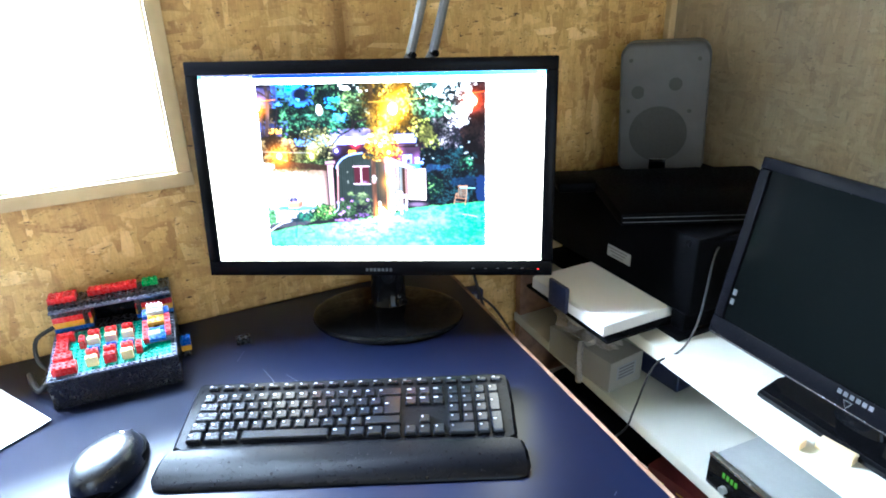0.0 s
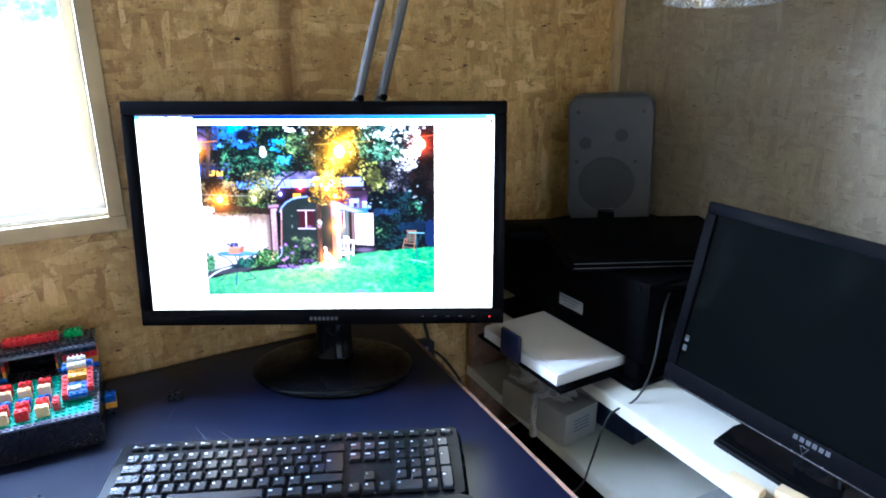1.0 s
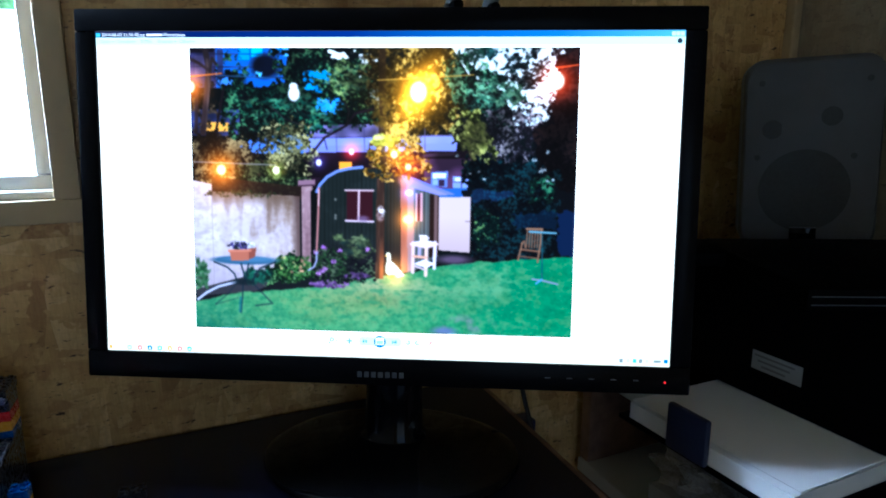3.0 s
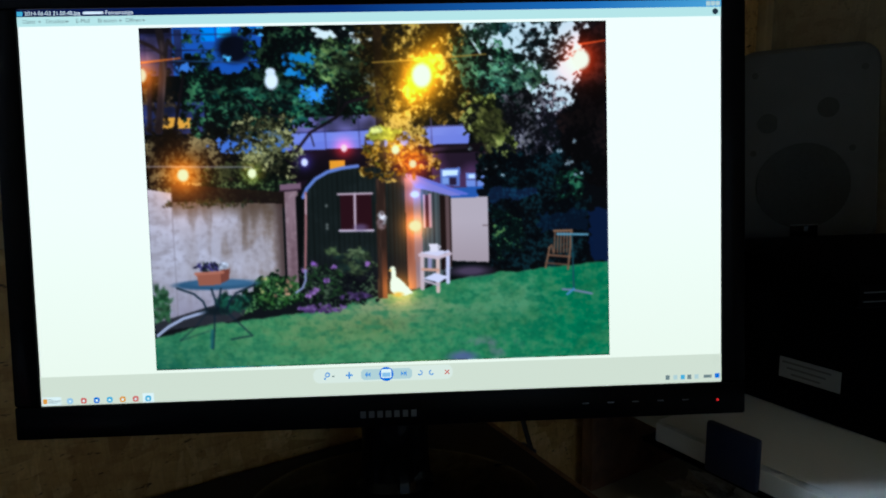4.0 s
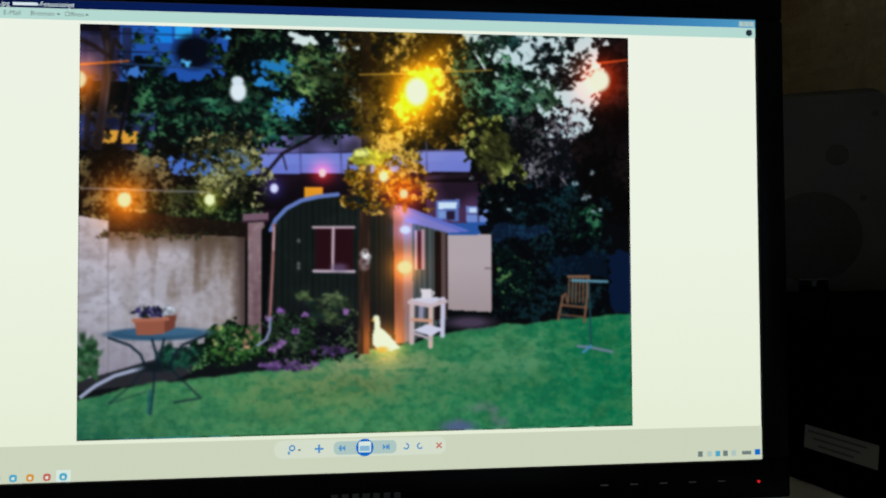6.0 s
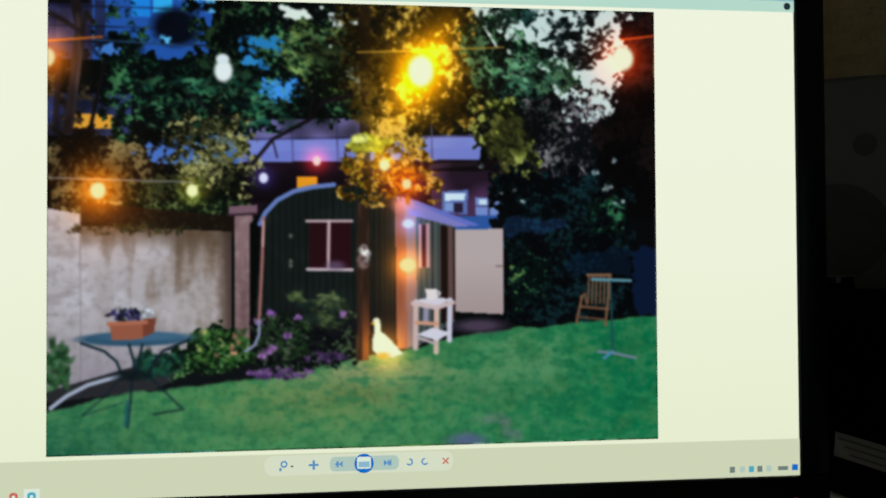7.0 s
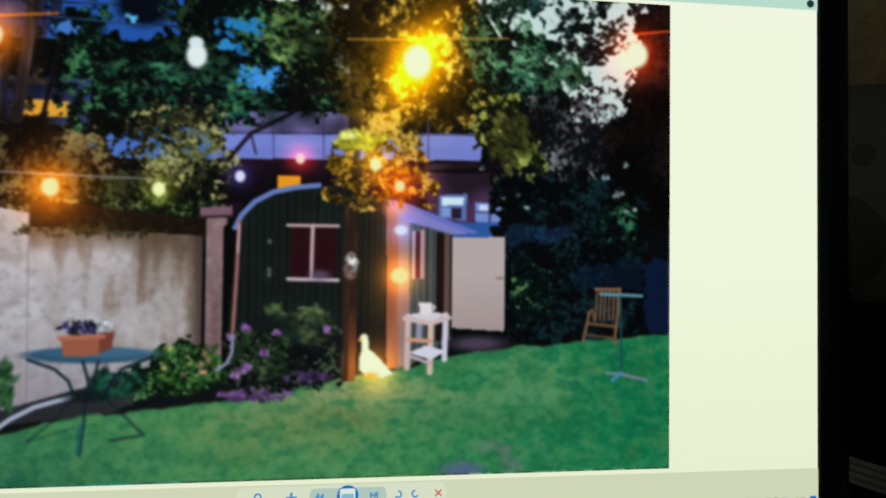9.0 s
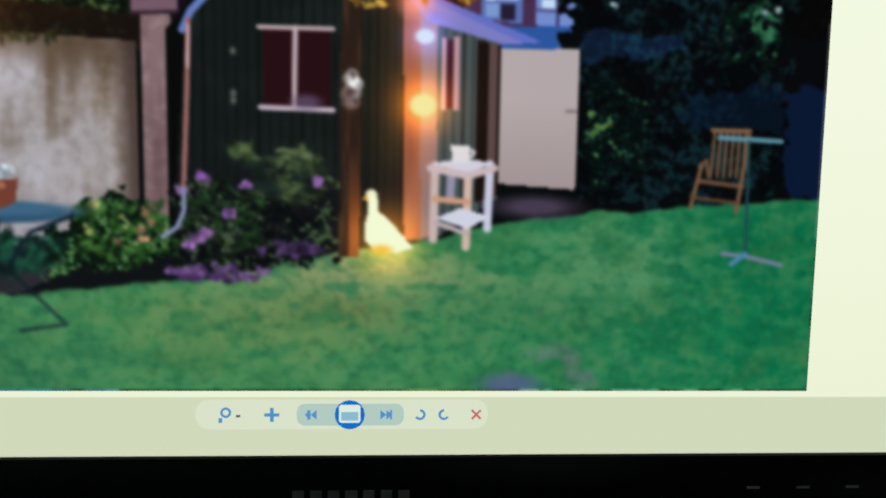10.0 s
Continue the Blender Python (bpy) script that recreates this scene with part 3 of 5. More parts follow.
# the dark green tree with blue between its leaves
GREEN = ((3, 7, 7), (13, 41, 31), (62, 106, 68))
foliage([(360, 182), (395, 170), (430, 196), (440, 240), (400, 250), (350, 238), (352, 200)], GREEN, 18, 8, 10, 0.43, lift=-0.05)
oval(458, 206, 30, 26, (5, 8, 22), 1.0, 0.25), oval(384, 236, 26, 14, (4, 8, 18), 0.9, 0.4)
foliage([(372, 240), (480, 236), (560, 262), (640, 250), (690, 262), (700, 330), (600, 336), (520, 340), (440, 372), (392, 384), (366, 330), (372, 290)], GREEN, 20, 8, 20, 0.30, lift=-0.02)
foliage([(470, 168), (600, 168), (612, 200), (650, 196), (700, 210), (700, 262), (610, 268), (560, 262), (500, 250), (488, 212)], ((3, 7, 7), (17, 48, 36), (78, 118, 72)), 18, 8, 30, 0.37)
foliage([(596, 196), (640, 190), (700, 206), (700, 300), (650, 296), (618, 270), (596, 240)], ((8, 14, 8), (40, 66, 34), (116, 138, 76)), 16, 8, 40, 0.36)
foliage([(640, 160), (700, 160), (704, 190), (650, 176)], ((4, 9, 7), (20, 42, 24), (54, 80, 44)), 12, 7, 44, 0.4)
for x, y, w, h, c in ((598, 290, 22, 12, (72, 146, 238)), (574, 226, 20, 9, (48, 122, 186)), (556, 250, 10, 6, (56, 132, 200)), (447, 222, 8, 7, (104, 190, 244)), (372, 238, 12, 8, (70, 118, 200)), (618, 186, 18, 7, (226, 232, 228)), (604, 178, 7, 5, (224, 230, 228)), (678, 198, 8, 6, (216, 224, 220)), (693, 190, 5, 7, (214, 220, 216)), (664, 230, 3.5, 4, (226, 230, 224)), (652, 176, 3, 2.5, (210, 218, 214)), (692, 262, 8, 8, (132, 144, 132)), (700, 286, 6, 8, (120, 124, 100))):
    d = np.hypot((GX - x) / w, (GY - y) / h) + (cloud(7, 3, int(x)) - 0.5) * 2.0
    lay(np.clip((1.1 - d) * 4, 0, 1), c)
leaves(260, 520, 300, 130, 60, 5, ((62, 118, 88), (40, 92, 70), (84, 132, 96), (22, 66, 54)), 0.6, tilt=0.2)
leaves(120, 640, 240, 56, 44, 4.6, ((120, 140, 84), (84, 110, 62), (60, 96, 70)), 0.6, tilt=0.2)

# tree full of lamplight, and its shaded side
GOLD = ((24, 18, 6), (104, 80, 26), (190, 156, 74))
foliage([(672, 160), (860, 160), (866, 230), (880, 300), (856, 350), (790, 344), (770, 380), (704, 372), (712, 300), (690, 250)], GOLD, 20, 9, 50, 0.33, gain=2.2, lift=0.06)
foliage([(650, 160), (770, 160), (760, 230), (716, 300), (676, 290)], ((12, 10, 5), (58, 48, 20), (104, 92, 44)), 18, 9, 54, 0.44)
foliage([(836, 196), (880, 190), (930, 206), (960, 240), (1002, 246), (1004, 280), (975, 300), (920, 310), (870, 300), (846, 260)], ((5, 12, 10), (32, 72, 52), (106, 150, 108)), 15, 8, 60, 0.32)
foliage([(880, 262), (960, 270), (990, 290), (970, 340), (920, 330), (880, 300)], ((3, 6, 8), (14, 30, 28), (44, 76, 62)), 16, 8, 64, 0.34)
foliage([(905, 166), (1040, 164), (1046, 180), (1012, 206), (1004, 220), (960, 216), (940, 204), (905, 190)], ((4, 8, 12), (14, 36, 40), (40, 76, 74)), 14, 7, 70, 0.40)
foliage([(930, 300), (1000, 296), (1034, 330), (1028, 420), (960, 430), (925, 370)], ((10, 9, 14), (52, 50, 62), (120, 114, 120)), 16, 6, 74, 0.30, gain=3.2)
foliage([(968, 296), (1060, 262), (1066, 330), (1020, 346), (990, 340)], ((10, 8, 14), (52, 46, 56), (176, 164, 166)), 14, 6, 78, 0.47, gain=3.4)
foliage([(852, 296), (912, 300), (936, 350), (962, 404), (934, 420), (886, 400), (856, 352)], ((14, 18, 6), (76, 82, 32), (160, 164, 86)), 18, 8, 80, 0.36, lift=0.08)
leaves(150, 905, 352, 34, 44, 5.5, ((120, 124, 52), (160, 158, 80), (84, 92, 34)), 0.6, tilt=0.9), leaves(110, 930, 262, 56, 34, 4.6, ((96, 150, 116), (60, 116, 90), (124, 176, 140)), 0.6, tilt=0.4)
leaves(170, 1010, 228, 66, 40, 4.4, ((8, 20, 22), (14, 34, 34), (6, 10, 12)), 0.9, tilt=-0.3), leaves(90, 900, 186, 40, 20, 4.4, ((10, 24, 22), (24, 48, 36)), 0.9)
foliage([(1044, 156), (1090, 156), (1082, 250), (1072, 330), (1050, 300), (1072, 225), (1056, 190)], ((4, 5, 6), (14, 16, 18), (40, 36, 38)), 12, 7, 86, 0.36)
# black trees beyond the lawn
lay(roughly([(1076, 150), (1130, 150), (1130, 620), (880, 620), (880, 470), (910, 420), (1020, 420), (1030, 340), (1052, 320), (1080, 240)], 9, 9, 82), (4, 5, 8), 0.97)
foliage([(1072, 200), (1112, 160), (1112, 470), (1030, 440), (1030, 340), (1056, 330)], ((3, 2, 3), (9, 6, 8), (24, 14, 14)), 12, 9, 84)
foliage([(880, 400), (1020, 396), (1076, 430), (1076, 600), (896, 606), (900, 500)], ((1, 2, 5), (4, 12, 18), (16, 42, 48)), 16, 7, 88, 0.22, lift=-0.04)
lay(roughly([(900, 460), (985, 462), (985, 482), (900, 486)], 9, 12, 92), (34, 66, 124), 0.35)
foliage([(1010, 438), (1062, 432), (1066, 480), (1016, 486)], ((4, 14, 12), (20, 60, 44), (60, 110, 76)), 10, 7, 94, 0.42)
foliage([(900, 506), (950, 500), (962, 575), (906, 590)], ((2, 10, 10), (14, 46, 38), (92, 124, 66)), 12, 6, 96, 0.34, gain=3.0, lift=-0.08)
lay(roughly([(1074, 505), (1112, 500), (1112, 600), (1078, 596)], 7, 12, 98), (14, 40, 96), 0.5), lay(roughly([(985, 508), (1074, 505), (1074, 545), (990, 540)], 8, 10, 99), (8, 26, 52), 0.6)
for x, y, w, h in ((1026, 400, 6, 3), (1046, 420, 9, 4), (1040, 424, 5, 3), (1054, 443, 5, 3), (1064, 440, 3, 2), (1052, 384, 3, 4), (868, 392, 4, 3), (895, 428, 3, 2), (914, 424, 4, 3), (925, 440, 3, 2), (1012, 306, 5, 4), (1024, 326, 6, 4), (1044, 298, 8, 3), (1006, 322, 5, 5), (1034, 316, 4, 3)):
    leaves(int(5 + w * h / 3), x, y, w, h, 1.6, ((190, 200, 208), (130, 146, 156)), 0.8, 1.8)

# shrubs over the garden wall
foliage([(291, 350), (360, 344), (420, 376), (450, 400), (470, 470), (291, 470)], ((16, 13, 9), (62, 56, 38), (116, 104, 70)), 18, 7, 110, 0.25)
foliage([(291, 240), (340, 240), (356, 300), (340, 340), (291, 340)], ((20, 14, 10), (70, 56, 40), (120, 96, 66)), 16, 8, 114, 0.47, alpha=0.85)
foliage([(392, 410), (470, 400), (545, 410), (560, 470), (392, 474)], ((8, 14, 8), (42, 58, 34), (96, 108, 62)), 14, 7, 118, 0.2)
foliage([(452, 330), (500, 318), (545, 322), (562, 360), (566, 400), (556, 436), (460, 428), (440, 372)], ((28, 28, 14), (112, 110, 66), (172, 164, 110)), 18, 6, 122, 0.36, gain=3.0, lift=0.06)
leaves(220, 506, 376, 56, 56, 3.6, ((160, 154, 100), (132, 128, 80), (96, 98, 58)), 0.6)
stroke([(326, 165), (334, 210), (326, 280), (318, 345)], 13, (58, 44, 50)), stroke([(330, 190), (334, 250), (324, 340)], 4, (92, 74, 74), 0.6)
stroke([(291, 188), (312, 198), (332, 212)], 6, (52, 40, 50)), stroke([(306, 250), (302, 345)], 8, (40, 30, 36), 0.9), stroke([(350, 200), (342, 188), (336, 214)], 6, (46, 36, 40))
stroke([(366, 250), (356, 300), (346, 348)], 5, (22, 17, 22)), stroke([(560, 388), (586, 356), (612, 342), (634, 330), (652, 306), (690, 296)], 5, (24, 16, 26), 0.95), stroke([(634, 330), (640, 300), (630, 280)], 3, (26, 20, 22), 0.8)
stroke([(586, 356), (592, 380)], 2.5, (24, 16, 26), 0.8), stroke([(470, 290), (500, 316), (540, 330)], 2.5, (40, 34, 40), 0.7)
stroke([(710, 165), (711, 300), (708, 450)], 15, (34, 23, 14), 0.85)
leaves(90, 712, 300, 24, 60, 5, ((104, 80, 26), (70, 56, 18)), 0.7)

# deep shade between the masses of leaves
hollow = cloud(44, 2, 150)
pic *= np.where((GY < 440) & (pic.max(-1) < 0.62), 0.5 + 0.62 * np.clip((hollow - 0.36) * 3, 0, 1), 1.0)[..., None]

# garden wall
grain, blotch = cloud(7, 3, 11), cloud(40, 3, 13)
streak = cloud(13, 3, 12, 1.0, 8.0)
shape([(335, 440), (540, 460), (540, 488), (335, 478)], (30, 18, 13), 0.85)
wallm = inside([(291, 448), (334, 456), (334, 472), (400, 474), (532, 480), (532, 640), (430, 690), (291, 705)])
lay(wallm, (178, 168, 178))
lay(wallm * np.clip((GX - 400) / 110, 0, 1), (146, 124, 116), 0.8)
lay(wallm * np.clip((streak - 0.44) * 4, 0, 1) * np.clip((GX - 330) / 130, 0.12, 1), (104, 82, 66), 0.55)
lay(wallm * np.clip((blotch - 0.48) * 5, 0, 1), (206, 198, 214), 0.5)
lay(wallm * np.clip((grain - 0.5) * 4, 0, 1), (196, 186, 196), 0.28), lay(wallm * np.clip((0.46 - grain) * 4, 0, 1), (112, 98, 98), 0.28)
drip = np.clip(1.15 - (GY - 474 - 0.02 * (GX - 334)) / (26 + 60 * np.clip(streak - 0.36, 0, 1)), 0, 1) * (GX > 334)
lay(wallm * drip, (74, 54, 38), 0.7)
lay(wallm * np.clip((GX - 512) / 16, 0, 1), (60, 42, 40), 0.75), lay(wallm * np.clip((GY - 600) / 90, 0, 1), (120, 108, 128), 0.6)
lay(wallm * (GX < 334) * np.clip((cloud(9, 2, 16, 2.4, 0.9) - 0.5) * 5, 0, 1), (150, 138, 144), 0.55)
stroke([(334, 456), (336, 690)], 2, (130, 118, 124), 0.6)
pillar = inside([(536, 456), (560, 454), (560, 622), (536, 630)])
lay(pillar, (136, 106, 112)), lay(pillar * np.clip((grain - 0.45) * 4, 0, 1), (170, 140, 144), 0.6), lay(pillar * np.clip((streak - 0.45) * 4, 0, 1), (92, 64, 70), 0.6)
shape([(528, 446), (566, 444), (566, 456), (528, 458)], (120, 88, 104)), stroke([(528, 458), (566, 456)], 3, (52, 34, 44))
leaves(90, 400, 476, 110, 8, 4, ((40, 34, 20), (70, 60, 34), (30, 44, 24)), 0.8)

# shed
shape([(556, 470), (580, 440), (600, 430), (600, 640), (556, 630)], (6, 7, 8))
front = inside([(572, 462), (584, 446), (606, 430), (640, 420), (700, 420), (752, 432), (752, 640), (700, 648), (560, 622)])
lay(front, (22, 28, 27)), lay(front * np.clip((cloud(26, 3, 23) - 0.42) * 3, 0, 1), (34, 40, 40), 0.6)
lay(front * (np.mod(GX, 9) < 1.6), (12, 16, 14), 0.8)
lay(front * np.clip((GX - 712) / 30, 0, 1), (58, 46, 32), 0.8)
lay(front * (GX > 712) * (np.mod(GX, 7) < 2), (30, 20, 12), 0.6)
lay(front * np.clip((GY - 570) / 60, 0, 1), (18, 12, 24), 0.7)
stroke([(569, 470), (576, 455), (592, 438), (614, 426), (640, 420), (668, 417)], 6, (104, 122, 190))
stroke([(574, 462), (572, 520), (568, 600)], 4, (158, 100, 100)), stroke([(574, 466), (573, 500)], 2, (214, 170, 176))
for y0, y1 in ((466, 531),):
    shape([(634, y0), (691, y0), (691, y1), (634, y1)], (42, 12, 20))
    stroke([(631, 466), (692, 466)], 3.5, (190, 160, 170)), stroke([(632, 531), (692, 532)], 4, (196, 172, 188)), stroke([(661, 466), (660, 531)], 4, (196, 168, 178))
    oval(670, 526, 12, 6, (104, 84, 120), 0.7, 0.5)
side = inside([(752, 436), (832, 474), (832, 602), (775, 640), (752, 640)])
lay(side, (72, 80, 82)), lay(side * (np.mod(GX, 8) < 1.6), (34, 32, 36), 0.8)
shape([(764, 446), (778, 452), (780, 634), (766, 638)], (132, 112, 122))
shape([(750, 440), (764, 446), (766, 638), (752, 640)], (140, 78, 56))
lay(inside([(750, 440), (778, 452), (780, 634), (752, 640)]) * cloud(9, 2, 21, 0.6, 5), (196, 120, 92), 0.6)
shape([(782, 470), (786, 470), (786, 530), (782, 530)], (196, 150, 160)), shape([(792, 470), (797, 470), (797, 530), (792, 530)], (188, 140, 150)), shape([(786, 472), (792, 472), (792, 528), (786, 528)], (60, 24, 34))
shape([(812, 472), (832, 476), (832, 600), (812, 606)], (28, 16, 14)), shape([(822, 474), (829, 475), (829, 600), (822, 602)], (92, 70, 70))
shape([(748, 432), (778, 438), (866, 472), (834, 475), (770, 458)], (128, 122, 196))
shape([(760, 436), (778, 438), (866, 472), (850, 473)], (96, 106, 196), 0.8), oval(760, 444, 12, 10, (220, 150, 150), 0.7, 0.6)
door = inside([(832, 478), (898, 477), (897, 594), (832, 590)])
lay(door, (186, 166, 170)), lay(door * np.clip((GY - 520) / 90, 0, 1), (150, 126, 128), 0.6)
stroke([(888, 528), (896, 528)], 2, (120, 100, 100))
for y in (486, 520, 526):
    oval(610, y, 2.5, 3, (110, 110, 104), 0.8, 0.5)

# lawn
fine, mid, wide = cloud(5, 2, 31), cloud(24, 3, 32), cloud(80, 2, 33)
edge = np.interp(GX, [291, 400, 470, 600, 690, 760, 860, 1000, 1110], [715, 692, 686, 672, 650, 640, 618, 604, 596])
lawn = np.clip((GY - edge + (mid - 0.5) * 8) / 4, 0, 1)
lay(inside([(291, 690), (470, 640), (700, 622), (760, 640), (700, 670), (291, 730)]), (18, 20, 24), 0.8)
lay(lawn, (76, 136, 86))
lay(lawn * np.clip((GX - 700) / 400, 0, 1), (12, 106, 68), 0.8)
lay(lawn * np.clip((GY - 690) / 90, 0, 1) * np.clip((520 - GX) / 200, 0, 1), (16, 70, 62), 0.7)
turf = cloud(11, 3, 35, 1.5, 0.8)
for x, y, rx, ry, c, a in ((716, 668, 110, 26, (172, 156, 112), 0.85), (650, 690, 90, 26, (140, 148, 104), 0.6), (800, 690, 90, 24, (118, 142, 98), 0.5), (640, 712, 150, 34, (120, 132, 76), 0.65), (930, 665, 80, 44, (104, 148, 106), 0.75), (700, 700, 50, 16, (112, 108, 62), 0.5), (900, 700, 120, 20, (44, 104, 66), 0.5), (560, 745, 60, 14, (76, 104, 60), 0.4), (1060, 640, 60, 50, (8, 88, 56), 0.4)):
    lay(lawn * np.clip(1.25 - np.hypot((GX - x) / rx, (GY - y) / ry) + (turf - 0.5) * 1.6, 0, 1) ** 1.3, c, a * 0.9)
lay(lawn * np.clip((turf - 0.5) * 5, 0, 1), (104, 146, 100), 0.3), lay(lawn * np.clip((0.5 - turf) * 5, 0, 1), (18, 74, 54), 0.26)
lay(lawn * np.clip((mid - 0.45) * 3, 0, 1), (62, 112, 66), 0.4), lay(lawn * np.clip((0.48 - mid) * 4, 0, 1), (36, 92, 62), 0.14)
lay(lawn * np.clip((fine - 0.55) * 4, 0, 1), (98, 132, 84), 0.26), lay(lawn * np.clip((0.45 - fine) * 4, 0, 1), (20, 60, 40), 0.2)
patch = np.clip((cloud(16, 3, 41) - 0.44) * 4, 0, 1)
lay(np.clip(1.2 - np.hypot((GX - 890) / 62, (GY - 748) / 22), 0, 1) * patch, (120, 116, 128), 0.75)
oval(846, 764, 24, 9, (86, 92, 140), 0.8, 0.5), oval(864, 609, 34, 9, (84, 66, 90), 0.85, 0.5)

# bed and potted plants
foliage([(455, 640), (480, 612), (520, 602), (552, 625), (560, 650), (500, 674), (450, 676)], ((6, 16, 10), (36, 70, 38), (96, 128, 76)), 12, 6, 130, gain=3.2)
foliage([(556, 606), (580, 594), (640, 600), (690, 590), (696, 650), (620, 672), (556, 668)], ((8, 8, 14), (24, 34, 26), (70, 84, 60)), 12, 6, 134, 0.3, gain=3.0)
leaves(160, 510, 640, 56, 34, 4.4, ((30, 62, 24), (46, 84, 34), (18, 40, 20), (66, 100, 46)), 0.9)
leaves(18, 515, 628, 48, 24, 2.6, ((190, 180, 110), (210, 150, 120)), 0.9, 2)
leaves(110, 605, 625, 44, 42, 4.6, ((26, 44, 26), (40, 66, 34), (16, 24, 20)), 0.9)
leaves(90, 655, 590, 42, 26, 6, ((44, 54, 36), (28, 42, 38), (74, 86, 54)), 0.85, tilt=0.2)
leaves(26, 618, 568, 13, 8, 4.5, ((92, 106, 66), (66, 82, 50)), 0.8), leaves(34, 660, 572, 22, 10, 4.5, ((92, 104, 70), (64, 80, 54)), 0.8)
for x, y in ((566, 602), (584, 590), (620, 596), (606, 620), (678, 592), (578, 640), (586, 636), (572, 646)):
    leaves(9, x, y, 6, 4, 2.8, ((150, 100, 170), (176, 130, 190), (120, 76, 150)), 0.95, 1.6)
leaves(130, 590, 670, 50, 9, 3, ((104, 66, 130), (70, 44, 92), (130, 96, 150)), 0.8, 1.6), leaves(50, 660, 648, 34, 8, 3, ((96, 64, 120), (60, 40, 80)), 0.7, 1.6)
leaves(90, 305, 660, 22, 36, 6, ((34, 70, 40), (60, 96, 60)), 0.85), leaves(110, 430, 655, 40, 20, 6, ((28, 66, 52), (36, 84, 64), (14, 36, 32)), 0.85)
stroke([(550, 640), (562, 632), (568, 618), (568, 600)], 3.5, (140, 140, 178))
stroke([(297, 712), (318, 696), (345, 682), (388, 670)], 5, (168, 170, 196))
# round metal table with a pot
oval(405, 622, 74, 9.5, (50, 80, 108)), oval(420, 619, 56, 6, (74, 108, 140), 0.7, 0.4)
for pts, a in (([(336, 627), (366, 638), (382, 652), (388, 668)], 0.9), ([(398, 630), (404, 652), (406, 668)], 0.9), ([(415, 630), (410, 652), (408, 668)], 0.9), ([(476, 624), (442, 638), (430, 652), (424, 668)], 0.9), ([(402, 668), (400, 704), (396, 738)], 0.75), ([(388, 672), (366, 698), (338, 722)], 0.45), ([(424, 672), (448, 696), (468, 716), (430, 722)], 0.6), ([(338, 722), (390, 706)], 0.3)):
    stroke(pts, 3.4, (18, 32, 44), a)
oval(404, 670, 26, 7, (14, 24, 30), 0.85, 0.4), stroke([(396, 706), (394, 736)], 6, (26, 74, 92), 0.6)
leaves(60, 400, 590, 30, 9, 4, ((26, 24, 52), (40, 50, 40), (60, 52, 110)), 0.95), leaves(16, 424, 588, 8, 6, 3.5, ((200, 200, 214),), 0.95, 1.8)
shape([(372, 600), (418, 598), (416, 622), (376, 624)], (152, 86, 66)), shape([(416, 596), (433, 594), (430, 614), (416, 620)], (116, 60, 48)), stroke([(371, 602), (420, 600)], 5, (176, 104, 82))
# post, ornament, bird, stool, jug
shape([(699, 440), (716, 440), (714, 654), (697, 654)], (46, 30, 24)), lay(inside([(706, 560), (716, 560), (714, 654), (706, 654)]) * np.clip((GY - 560) / 70, 0, 1), (128, 66, 38)), lay(inside([(699, 440), (716, 440), (714, 654), (697, 654)]) * np.clip((cloud(6, 2, 25, 0.6, 6) - 0.45) * 4, 0, 1), (78, 54, 42), 0.6)
leaves(34, 707, 516, 7, 15, 4, ((196, 186, 196), (150, 120, 120), (220, 214, 214), (70, 50, 50)), 0.95, 1.8)
shine(738, 640, 22, (190, 110, 20), 0.9)
oval(724.5, 602, 5, 5, (250, 244, 206)), shape([(716, 605), (722, 601), (722, 607)], (236, 170, 70)), shape([(721, 603), (729.5, 603), (730, 615), (738, 621), (750, 634), (760, 646), (744, 651), (727, 649), (719, 640), (718.5, 628), (721.5, 617)], (255, 250, 214)), oval(733, 648, 9, 4, (255, 190, 60), 0.9, 0.5)
for x, y0, y1, c in ((778, 576, 638, (206, 176, 176)), (806, 580, 644, (214, 178, 168)), (824, 574, 628, (206, 198, 222)), (792, 574, 604, (150, 140, 170))):
    stroke([(x, y0), (x - 1, y1)], 7, c)
shape([(774, 574), (800, 570), (828, 572), (806, 582)], (214, 204, 222)), stroke([(774, 578), (806, 584), (828, 577)], 6, (206, 180, 186))
stroke([(778, 604), (806, 606)], 5, (206, 150, 126)), shape([(779, 620), (806, 629), (826, 618), (800, 611)], (216, 208, 228)), stroke([(779, 624), (806, 633)], 4, (190, 168, 176))
shape([(791, 558), (807, 558), (806, 573), (792, 573)], (226, 214, 222)), stroke([(807, 562), (811, 564), (807, 569)], 2.5, (214, 200, 210))
# garden chair and bistro table
for k in range(6):
    stroke([(1016 + 5.4 * k, 542), (1014 + 5.6 * k, 580)], 2.6, (112, 78, 58))
stroke([(1014, 541), (1046, 541)], 4, (126, 90, 66)), stroke([(1004, 572), (1010, 566), (1012, 580)], 3, (104, 72, 54))
stroke([(1004, 584), (1042, 588)], 4, (104, 70, 52)), stroke([(1006, 570), (998, 606)], 3.5, (120, 84, 62)), stroke([(1046, 545), (1038, 610)], 3.5, (120, 84, 62)), stroke([(998, 598), (1038, 602)], 3, (92, 62, 48))
stroke([(1020, 547), (1074, 549)], 4, (96, 140, 160)), stroke([(1046, 550), (1048, 645)], 2.5, (34, 70, 80)), stroke([(1028, 646), (1048, 648), (1080, 655)], 3.5, (118, 122, 150)), stroke([(1048, 646), (1036, 655)], 4, (80, 130, 170))

